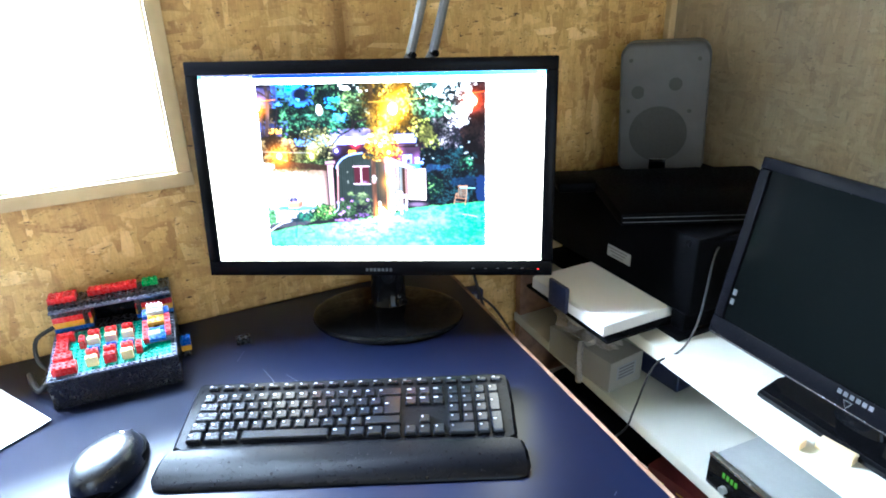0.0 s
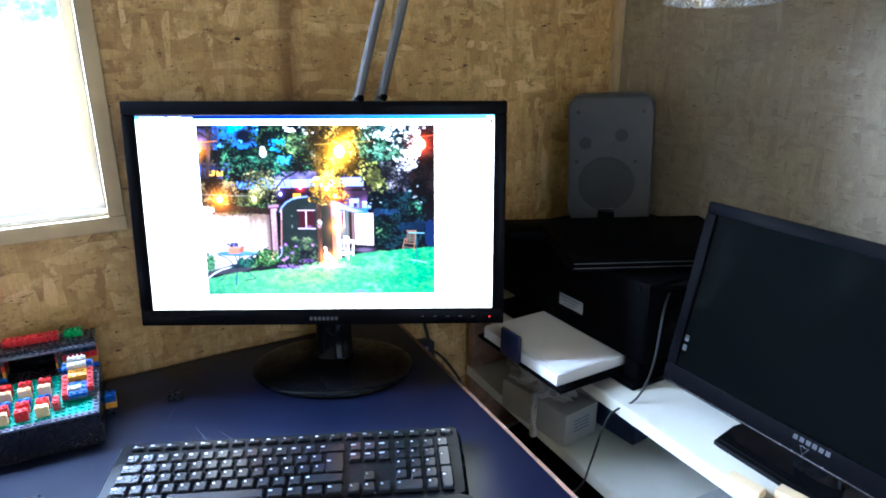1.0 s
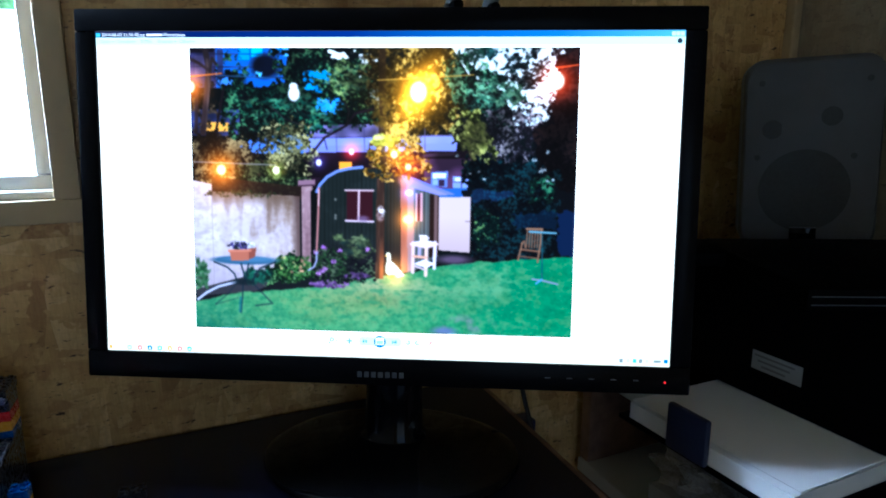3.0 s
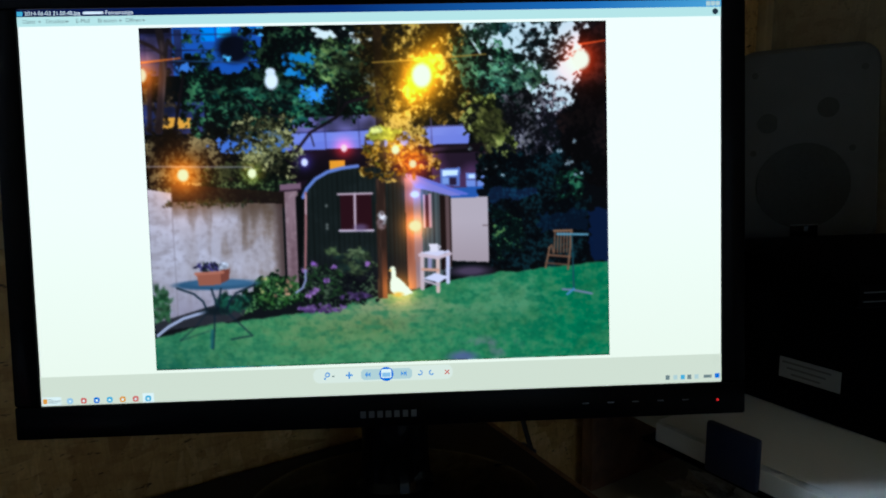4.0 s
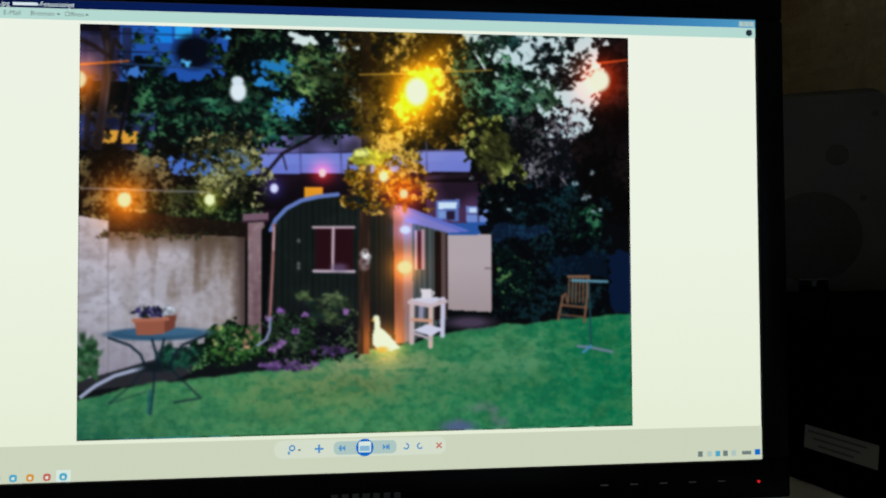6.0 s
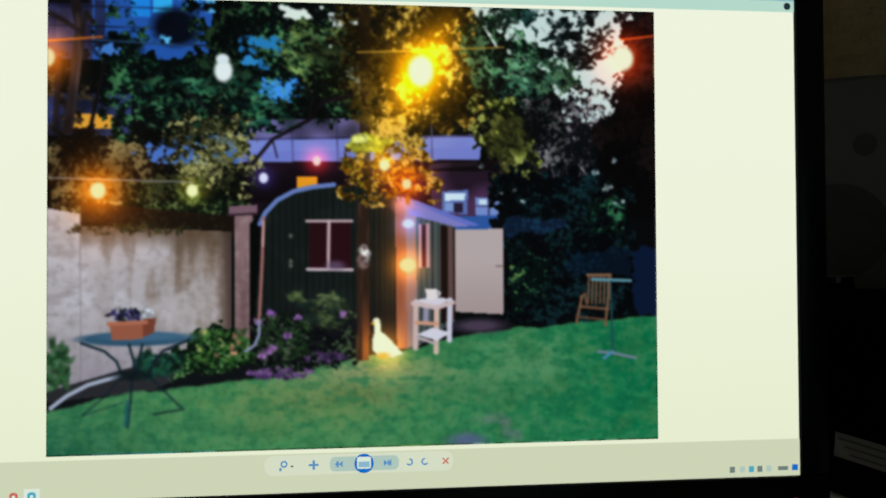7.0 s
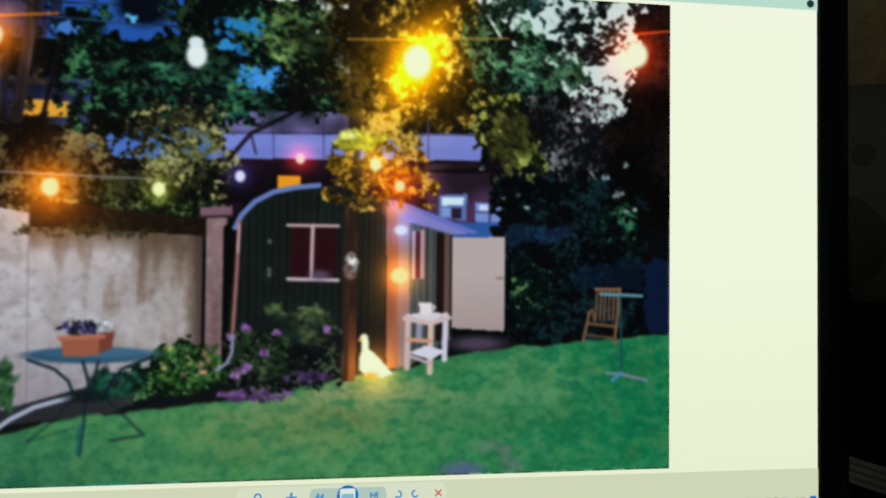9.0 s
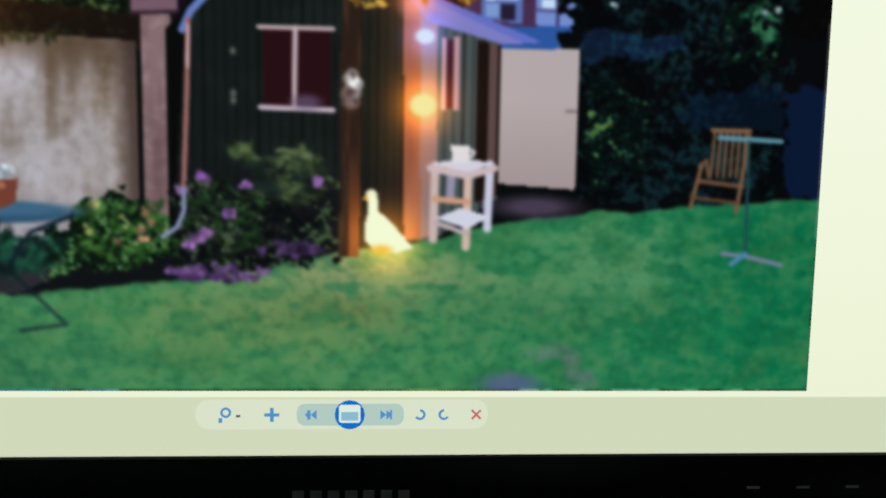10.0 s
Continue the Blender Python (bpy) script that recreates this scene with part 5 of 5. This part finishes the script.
for x, y, nx, ny, z, h, c in ((0, 0, 1, 5, H1, H3, "red"), (4, 1, 1, 5, H1, H3, "red"), (1, 0, 3, 3, H1, H3 * 0.7, "blue"), (1, 1, 2, 1, H1 + H3 * 0.7, H1, "white"), (1, 4, 3, 2, H1, H3, "yellow"), (2, 3, 1, 1, H1, H1, "black"), (0, 6, 5, 2, H1, H3, "blue"), (1, 6, 3, 1, H1 + H3, H3 * 0.7, "white"), (1, 7, 3, 1, H1 + H3, H3, "white")):
    brick(nx, ny, h, x, y, z, c, JS)
for k in range(4):
    part("rod", disc(0.0012, 0.016, (0, 0, 0), 8, m=pose(0, 0, 0, 60)), BRICK["white"], console, "white ribbed rod", m=JS @ pose((1.3 + k * 0.7) * P, 7.6 * P, 0.024))
TW = pose(-0.088, 0.118, 0)
for x0, n in ((0, 7), (15, 7)):
    for i, (c, h) in enumerate((("black", 0.054), ("blue", H3), ("yellow", H3), ("red", H3), ("black", H3 * 1.3))):
        z = (0, 0.060, 0.0696, 0.0792, 0.0888)[i]
        brick(n, 4, h if i else 0.060, x0, 0.5, z, c, TW)
part("screen_recess", rbox(8 * P, 0.008, 0.052, (0, 0.154, 0.080), 0.001), GLOSS_BLACK, console, "dark recess between brick pillars")
brick(1, 1, 0.03, 5.5, 0.4, 0.07, "black", TW), brick(1, 1, 0.03, 15.2, 0.4, 0.07, "black", TW)
brick(22, 5, H3, 0, 0, 0.1013, "black", TW)
brick(22, 1, H1, 0, -1, 0.1013, "grey", TW)
zz = 0.1013 + H3
for x, y, nx, ny, c in ((0, 1, 5, 3, "red"), (7, 2, 9, 2, "red"), (17, 2, 3, 2, "bright")):
    brick(nx, ny, H3, x, y, zz, c, TW)
brick(3, 2, H3 * 1.1, 22, 9, 0.0, "black"), brick(2, 2, H3, 11.2, 9.2, 0.0106, "yellow"), brick(2, 2, H3 * 1.2, 11.2, 9.2, 0.0204, "blue")
part("connector", rbox(0.012, 0.016, 0.0106, (0.0965, 0.082, 0.0053), 0.001), BRICK["black"], console)
cord = [(-0.095 - 0.012 * math.cos(i * 1.4), 0.10 - i * 0.004, 0.015 + 0.008 * math.sin(i * 1.4)) for i in range(16)]
part("cord", tube([(-0.088, 0.12, 0.075), (-0.115, 0.12, 0.06), (-0.118, 0.105, 0.035)] + cord, 0.0035, 8, 4), CABLE, console, "black coiled cord")
part("cord", tube([(-0.09, 0.05, 0.03), (-0.11, 0.045, 0.012), (-0.125, 0.075, 0.008), (-0.135, 0.11, 0.006)], 0.005, 8, 6), CABLE, console, "black ribbed cord")

# ---- paper sheet on the desk ----
sheet = bmesh.new()
bmesh.ops.create_grid(sheet, x_segments=14, y_segments=10, size=0.5, matrix=Matrix.Diagonal((0.297, 0.21, 1, 1)))
for vtx in sheet.verts:
    vtx.co.z = 0.0012 + 0.0012 * noise.noise(vtx.co * 14) + 0.004 * max(0, vtx.co.x / 0.15) ** 3
bmesh.ops.solidify(sheet, geom=sheet.faces[:], thickness=0.0004)
ob = tagged(new("paper_sheet", finish(sheet, "paper_sheet", PAPER, True)), "white sheet of paper lying on the desk", "paper")
ob.matrix_basis = pose(-0.070, 0.904, DESK, 0, 0, 32) @ pose(-0.1485, 0.105, 0.0008)

# ---- desk lamp ----
lamp = thing("wall_lamp", "grey jointed lamp with a brushed metal shade on the wall", "lamp", pose(0.50, 1.12, 1.0))
L0 = Vector((0.50, 1.12, 1.0))


def rod(name, a, b, r, material, label=""):
    a, b = Vector(a) - L0, Vector(b) - L0
    return part(name, tube([a, b], r, 10, 1), material, lamp, label)


part("wall_plate", rbox(0.05, 0.012, 0.09, (0, -0.006, 0.01), 0.003), LAMP_GREY, lamp)
part("pivot", disc(0.009, 0.05, (0, -0.03, 0.02), 16), LAMP_GREY, lamp)
for dx in (-0.019, 0.019):
    a, b = Vector((0.50 + dx, 1.085, 1.02)), Vector((0.533 + dx, 0.918, 1.20))
    d = (b - a).normalized()
    rod("arm", a, b, 0.0072, LAMP_GREY)
    rod("arm", b, b + Vector((0.05, 0.0, 0.165)), 0.0072, LAMP_GREY)
part("bracket", rbox(0.062, 0.012, 0.022, Vector((0.50, 1.085, 1.02)) - L0, 0.003), LAMP_GREY, lamp)
for dx in (-0.019, 0.019):
    part("screw", disc(0.005, 0.018, Vector((0.533 + dx, 0.914, 1.20)) - L0, 12, m=pose(0, 0, 0, 90)), MATT_BLACK, lamp)
J = Vector((0.588, 0.917, 1.372))
part("elbow", disc(0.024, 0.014, J - L0, 20, m=pose(0, 0, 0, 90)), LAMP_GREY, lamp)
for dz in (0.0, 0.04):
    rod("arm", J + Vector((0, 0, dz)), Vector((0.93, 0.70, 1.49 + dz)), 0.0062, LAMP_GREY)
SC = Vector((0.985, 0.665, 1.335))
shade = bmesh.new()
ringsh = []
for r, z in ((0.083, 0.0), (0.083, 0.006), (0.078, 0.03), (0.062, 0.075), (0.04, 0.10), (0.03, 0.15), (0.028, 0.15), (0.038, 0.098), (0.06, 0.073), (0.076, 0.03), (0.081, 0.004), (0.081, 0.0)):
    ringsh.append([shade.verts.new((r * math.cos(a), r * math.sin(a), z)) for a in (2 * math.pi * i / 40 for i in range(40))])
for a, b in zip(ringsh, ringsh[1:] + ringsh[:1]):
    for i in range(40):
        shade.faces.new((a[i], a[(i + 1) % 40], b[(i + 1) % 40], b[i]))
bmesh.ops.recalc_face_normals(shade, faces=shade.faces)
part("shade", shade, SHADE_METAL, lamp, "brushed metal shade", m=Matrix.Translation(SC - L0) @ pose(0, 0, 0, -3, 2))

# ---- shelf unit ----
sx = lambda y: 0.809 + (y - 0.671) * 0.047
SY0, SY1 = -0.35, 1.10
unit = thing("shelf_unit", "cream laminate shelf unit along the wall, crowded with devices", "shelf", pose(0, 0, 0))
for z in (SHELF, 0.58, 0.40):
    part("shelf_board", prism([(sx(SY0), SY0), (SIDE - 0.004, SY0), (SIDE - 0.004, SY1), (sx(SY1), SY1)], z - 0.022, z, 0.001), WHITE_BOARD, unit)
for y0 in (SY0, SY1 - 0.02):
    part("side_panel", prism([(sx(y0) + 0.004, y0), (SIDE - 0.006, y0), (SIDE - 0.006, y0 + 0.02), (sx(y0) + 0.004, y0 + 0.02)], 0, 0.378), DESK_EDGE, unit, "brown wooden side panel")
    for z0, z1 in ((0.40, 0.558), (0.58, 0.723)):
        part("side_panel", prism([(sx(y0) + 0.004, y0), (SIDE - 0.006, y0), (SIDE - 0.006, y0 + 0.02), (sx(y0) + 0.004, y0 + 0.02)], z0, z1), DESK_EDGE, unit, "brown wooden side panel")
part("plinth", prism([(sx(SY0) + 0.03, SY0), (sx(SY0) + 0.045, SY0), (sx(SY1) + 0.045, SY1), (sx(SY1) + 0.03, SY1)], 0, 0.378), DESK_EDGE, unit, "brown back board of the low bay")

# ---- printer ----
printer = thing("printer", "black printer with a paper tray on the shelf", "printer", pose(0, 0, SHELF))
part("base", rbox(0.36, 0.40, 0.012, (1.03, 0.835, 0.006), 0.003), MATT_BLACK, printer)
part("body", rbox(0.335, 0.39, 0.141, (1.035, 0.833, 0.1085), 0.008), MATT_BLACK, printer)
part("side_wall", rbox(0.335, 0.03, 0.034, (1.0325, 0.658, 0.0275), 0.002), MATT_BLACK, printer)
part("side_wall", rbox(0.30, 0.03, 0.034, (1.05, 1.01, 0.0275), 0.002), MATT_BLACK, printer)
part("tray", rbox(0.20, 0.235, 0.006, (0.829, 0.788, 0.0155), 0.002), MATT_BLACK, printer, "black output tray")
part("paper_stop", rbox(0.008, 0.052, 0.05, (0.7265, 0.800, 0.043), 0.003), NAVY, printer, "dark blue clip at the tray's edge")
part("label_plate", rbox(0.0006, 0.062, 0.022, (0.8668, 0.812, 0.086)), LABEL, printer, "grey printed label")
for i in range(3):
    part("label_line", rbox(0.0004, 0.05 - 0.01 * i, 0.002, (0.8664, 0.815, 0.092 - 0.006 * i)), INK, printer, smooth=False)
part("hinge", rbox(0.03, 0.10, 0.012, (0.915, 0.645, 0.166), 0.003, m=pose(0, 0, 0, 0, 0, 62)), MATT_BLACK, printer)
stack = bmesh.new()
bmesh.ops.create_grid(stack, x_segments=12, y_segments=12, size=0.5, matrix=Matrix.Diagonal((0.21, 0.205, 1, 1)))
bmesh.ops.solidify(stack, geom=stack.faces[:], thickness=0.019)
for vtx in stack.verts:
    vtx.co += Vector((0.838, 0.788, 0.0))
base_z = min(v_.co.z for v_ in stack.verts)
for vtx in stack.verts:
    vtx.co.z -= base_z
    if vtx.co.z > 0.01:
        vtx.co.z += -0.004 * max(0, (vtx.co.x - 0.838) / 0.1) ** 2 + 0.0006 * noise.noise(vtx.co * 30)
ream = thing("paper_ream", "thick stack of white paper in the printer tray", "paper", pose(0.838, 0.788, SHELF + 0.0185))
part("paper_block", stack, PAPER, ream, smooth=False, m=pose(-0.838, -0.788, 0))
loose = bmesh.new()
bmesh.ops.create_grid(loose, x_segments=12, y_segments=8, size=0.5, matrix=Matrix.Diagonal((0.196, 0.204, 1, 1)))
for vtx in loose.verts:
    vtx.co.z = 0.0012 - 0.004 * max(0, vtx.co.x / 0.1) ** 2 + 0.0022 * max(0, -vtx.co.x / 0.1) ** 3
bmesh.ops.solidify(loose, geom=loose.faces[:], thickness=0.0004)
part("loose_sheet", loose, PAPER, ream, "top sheet lying a little askew", m=pose(-0.004, 0.001, 0.0198, 0, 0, 1.6))

# slim black device lying on the printer
flatbox = thing("slim_device", "slim black device with a chrome front line lying on the printer", "device", pose(0.796, 0.739, SHELF + 0.179, 0, 0, -25.5))
part("case", rbox(0.33, 0.25, 0.022, (0.165, 0.125, 0.013), 0.004), MATT_BLACK, flatbox)
for z in (0.0085, 0.0165):
    part("chrome_line", rbox(0.322, 0.0012, 0.0009, (0.165, -0.0006, z)), SHELL_GREY, flatbox, "thin chrome line", smooth=False)
part("rear_hump", rbox(0.20, 0.085, 0.02, (0.03, 0.215, 0.012), 0.006), MATT_BLACK, flatbox)
for x in (0.02, 0.31):
    part("pad", disc(0.006, 0.002, (x, 0.02, 0.001), 12), CABLE, flatbox)

# ---- speaker ----
speaker = thing("loudspeaker", "grey loudspeaker with a perforated grille standing on a slim device", "speaker", pose(1.069, 0.938, 0.9245, 0, 0, -46) @ pose(0, 0, 0, 0, -3))
SPW, SPH = 0.166, 0.258
ol = outline(SPW, SPH, 0.026)


def sp_ring(scale, y, lift=0.0):
    return [(x * scale, y, z * scale + SPH / 2 + lift) for x, z in ol]


part("cabinet", loft([sp_ring(0.86, 0.13), sp_ring(0.95, 0.11), sp_ring(1.0, 0.05), sp_ring(1.0, 0.0)]), SHELL_GREY, speaker)
part("grille", loft([sp_ring(1.0, 0.0), sp_ring(0.99, -0.006), sp_ring(0.95, -0.011), sp_ring(0.8, -0.0135), sp_ring(0.3, -0.015)]), GRILLE, speaker, "grey perforated grille")
for r, x, z, depth in ((0.055, -0.006, 0.083, -0.0150), (0.0125, -0.047, 0.165, -0.0140), (0.0125, 0.022, 0.18, -0.0145)):
    part("driver", disc(r, 0.0012, (x, depth, z), 36, m=pose(0, 0, 0, 90)), CONE, speaker, "dark driver behind the grille")
for x, z in ((-0.062, 0.226), (0.062, 0.226), (-0.064, 0.128), (0.05, 0.128)):
    part("screw", disc(0.004, 0.0012, (x, -0.0138, z), 12, m=pose(0, 0, 0, 90)), CONE, speaker)
part("badge", rbox(0.032, 0.003, 0.026, (-0.004, -0.0155, 0.02), 0.001), GLOSS_BLACK, speaker, "black badge with a bright upper edge")
part("badge_edge", rbox(0.032, 0.001, 0.0014, (-0.004, -0.0174, 0.0325)), SHELL_GREY, speaker, smooth=False)

# ---- second screen ----
tv = thing("television", "black flat television, switched off, leaning back on its stand", "television", pose(0.860, 0.360, SHELF, 0, 0, -91.5))
TM = pose(0, 0.0, 0.043, -11.5)
TWD, THT = 0.462, 0.278
front_f = bmesh.new()
for w, h, x, z in ((TWD, 0.017, 0, THT - 0.0085), (TWD, 0.030, 0, 0.015), (0.017, THT - 0.047, -TWD / 2 + 0.0085, 0.03 + (THT - 0.047) / 2), (0.017, THT - 0.047, TWD / 2 - 0.0085, 0.03 + (THT - 0.047) / 2)):
    rbox(w, 0.014, h, (x, 0.0, z), 0.002, bm=front_f)
part("bezel", front_f, BEZEL, tv, "glossy black bezel", m=TM)
part("panel", rbox(TWD - 0.034, 0.003, THT - 0.047, (0, -0.001, 0.03 + (THT - 0.047) / 2)), TV_GLASS, tv, "dark switched off panel", m=TM)
part("back_shell", loft([[(x * s, d, z * s + THT / 2) for x, z in outline(TWD, THT, 0.008)] for d, s in ((0.005, 0.995), (0.03, 0.98), (0.05, 0.75), (0.06, 0.5))]), MATT_BLACK, tv, m=TM)
part("lower_line", rbox(TWD - 0.01, 0.0008, 0.0015, (0, -0.0074, 0.003)), CHROME, tv, "thin bright lower line", smooth=False, m=TM)
for i in range(6):
    part("logo_bar", rbox(0.0052, 0.0006, 0.006, (-0.02 + i * 0.0082, -0.0073, 0.0225)), SILVER_TEXT, tv, smooth=False, m=TM)
tri = upright(prism([(-0.006, 0.0045), (0.006, 0.0045), (0, -0.006)], 0, 0.0006))
part("logo_triangle", tri, SILVER_TEXT, tv, smooth=False, m=TM @ Matrix.Translation((-0.006, -0.0072, 0.011)))
tri = upright(prism([(-0.0045, 0.0036), (0.0045, 0.0036), (0, -0.0045)], 0, 0.0006))
part("logo_triangle", tri, BEZEL, tv, smooth=False, m=TM @ Matrix.Translation((-0.006, -0.0077, 0.0112)))
for z in (0.06, 0.075):
    part("side_button", rbox(0.006, 0.001, 0.009, (-TWD / 2 + 0.022, -0.003, z)), SHELL_GREY, tv, smooth=False, m=TM)
part("neck", loft([[(0.032 * s * math.cos(a), 0.016 * s * math.sin(a) + 0.03 + o, z) for a in (2 * math.pi * i / 20 for i in range(20))] for z, s, o in ((0.012, 1.2, 0), (0.02, 1.0, 0), (0.05, 0.95, 0.004), (0.1, 1, 0.014))]), GLOSS_BLACK, tv)
foot2 = prism([(-0.115, -0.024), (0.115, -0.024), (0.125, 0.03), (0.11, 0.11), (-0.11, 0.11), (-0.125, 0.03)], 0, 0.014, 0.004)
part("stand", foot2, GLOSS_BLACK, tv, "glossy black stand plate")

# small wooden blocks in front of the stand
for x, y, a in ((0.812, 0.397, -84), (0.842, 0.349, -83)):
    b = tagged(new("wooden_block", finish(rbox(0.045, 0.018, 0.012, (0, 0, 0.006), 0.0015), "wooden_block", PALE_WOOD)), "small pale wooden block on the shelf", "block", "wooden blocks")
    b.matrix_basis = pose(x - 0.015, y, SHELF, 0, 0, a)

# ---- set-top box on the middle shelf ----
rec = thing("set_top_box", "silver and black receiver with green digits on the shelf", "receiver", pose(0.806, 0.505, 0.58, 0, 0, -93))
part("lid", rbox(0.27, 0.185, 0.05, (0.135, 0.0975, 0.0275), 0.002), STEEL, rec, "dull silver lid")
part("front_panel", rbox(0.272, 0.008, 0.054, (0.135, 0.001, 0.027), 0.002), GLOSS_BLACK, rec, "black front panel")
part("front_edge", rbox(0.272, 0.0095, 0.005, (0.135, 0.001, 0.0545), 0.001), CHROME, rec, smooth=False)
for i in range(4):
    part("digit_bar", rbox(0.0045, 0.0006, 0.009, (0.03 + i * 0.0075, -0.0034, 0.037)), LED_GREEN, rec, "green lit digit", smooth=False)
for x in (0.035, 0.1, 0.16):
    part("knob", disc(0.006, 0.008, (x, -0.006, 0.014), 18, m=pose(0, 0, 0, 90)), STEEL, rec)
for i in range(5):
    part("panel_line", rbox(0.016, 0.0006, 0.0016, (0.09 + i * 0.028, -0.0034, 0.024)), LEGEND, rec, smooth=False)
for x in (0.03, 0.24):
    part("foot", disc(0.008, 0.004, (x, 0.05, 0.001), 12), CABLE, rec)

# carton, bag and blue box below the printer
box1 = thing("carton", "white carton with a printed grey end on the shelf", "box", pose(0.86, 0.752, 0.58, 0, 0, 96))
part("body", rbox(0.17, 0.085, 0.065, (0.088, 0.0, 0.0325), 0.002), CARDBOARD, box1)
part("print", rbox(0.0006, 0.05, 0.03, (0.0028, 0.0, 0.036)), LABEL, box1, smooth=False)
for i in range(4):
    part("print_line", rbox(0.0004, 0.04, 0.003, (0.0023, 0.0, 0.025 + i * 0.007)), INK, box1, smooth=False)
box2 = tagged(new("blue_box", finish(rbox(0.12, 0.09, 0.08, (0, 0, 0.04), 0.003), "blue_box", NAVY)), "dark blue box behind a carton on the shelf", "box")
box2.matrix_basis = pose(0.985, 0.74, 0.58, 0, 0, 4)
bagm = bmesh.new()
bmesh.ops.create_icosphere(bagm, subdivisions=4, radius=1)
for vtx in bagm.verts:
    c = vtx.co.copy()
    vtx.co = Vector((c.x * 0.035, c.y * 0.075, c.z * 0.03)) * (1 + 0.55 * noise.noise(c * 2.2) + 0.25 * noise.noise(c * 6))
bagob = tagged(new("plastic_bag", finish(bagm, "plastic_bag", BAG, False)), "crumpled clear plastic bag on a carton", "bag")
bagob.matrix_basis = pose(0.848, 0.86, 0.665)
tagged(new("bag_tail", finish(tube([(0.80, 0.82, 0.66), (0.782, 0.80, 0.63), (0.784, 0.798, 0.59)], 0.007, 6, 5), "bag_tail", BAG, False)), "twisted tail of a plastic bag", "bag")
tin = thing("game_box", "dark red box with yellow print on the low shelf", "box", pose(0.90, 0.56, 0.40, 0, 0, 98))
part("body", rbox(0.24, 0.16, 0.05, (0.0, -0.06, 0.025), 0.002), DARK_RED, tin)
for i in range(5):
    part("print", rbox(0.018, 0.0006, 0.004, (-0.09 + i * 0.045, 0.0204, 0.03)), BRASS_PRINT, tin, smooth=False)
low = thing("flat_case", "black flat case on the low shelf", "case", pose(0.98, 0.86, 0.40, 0, 0, 97))
part("body", rbox(0.3, 0.2, 0.06, (0.0, 0.0, 0.03), 0.004), MATT_BLACK, low)

# cables
for pts, r in (([(0.918, 0.64, 0.905), (0.895, 0.63, 0.885), (0.862, 0.612, 0.80), (0.83, 0.61, 0.752), (0.795, 0.63, 0.72), (0.79, 0.655, 0.62), (0.786, 0.67, 0.565), (0.775, 0.72, 0.50), (0.72, 0.80, 0.42), (0.70, 0.95, 0.36)], 0.0018),
               ([(0.70, 1.10, 0.80), (0.715, 1.08, 0.70), (0.73, 1.05, 0.60), (0.73, 0.98, 0.45)], 0.0035),
               ([(0.725, 1.098, 0.655), (0.76, 1.07, 0.62), (0.775, 1.0, 0.56), (0.765, 0.93, 0.48)], 0.0028)):
    tagged(new("cable", finish(tube(pts, r, 8, 6), "cable", CABLE, True)), "thin black cable hanging beside the shelf", "cable", "cables")
adapter = thing("power_adapter", "dark blue plug adapter on the wall below the desk", "adapter", pose(0.722, 1.118, 0.655))
part("body", rbox(0.036, 0.03, 0.024, (0, -0.015, 0), 0.003), NAVY, adapter)
part("cap", rbox(0.014, 0.004, 0.012, (-0.008, -0.032, 0), 0.001), LABEL, adapter)
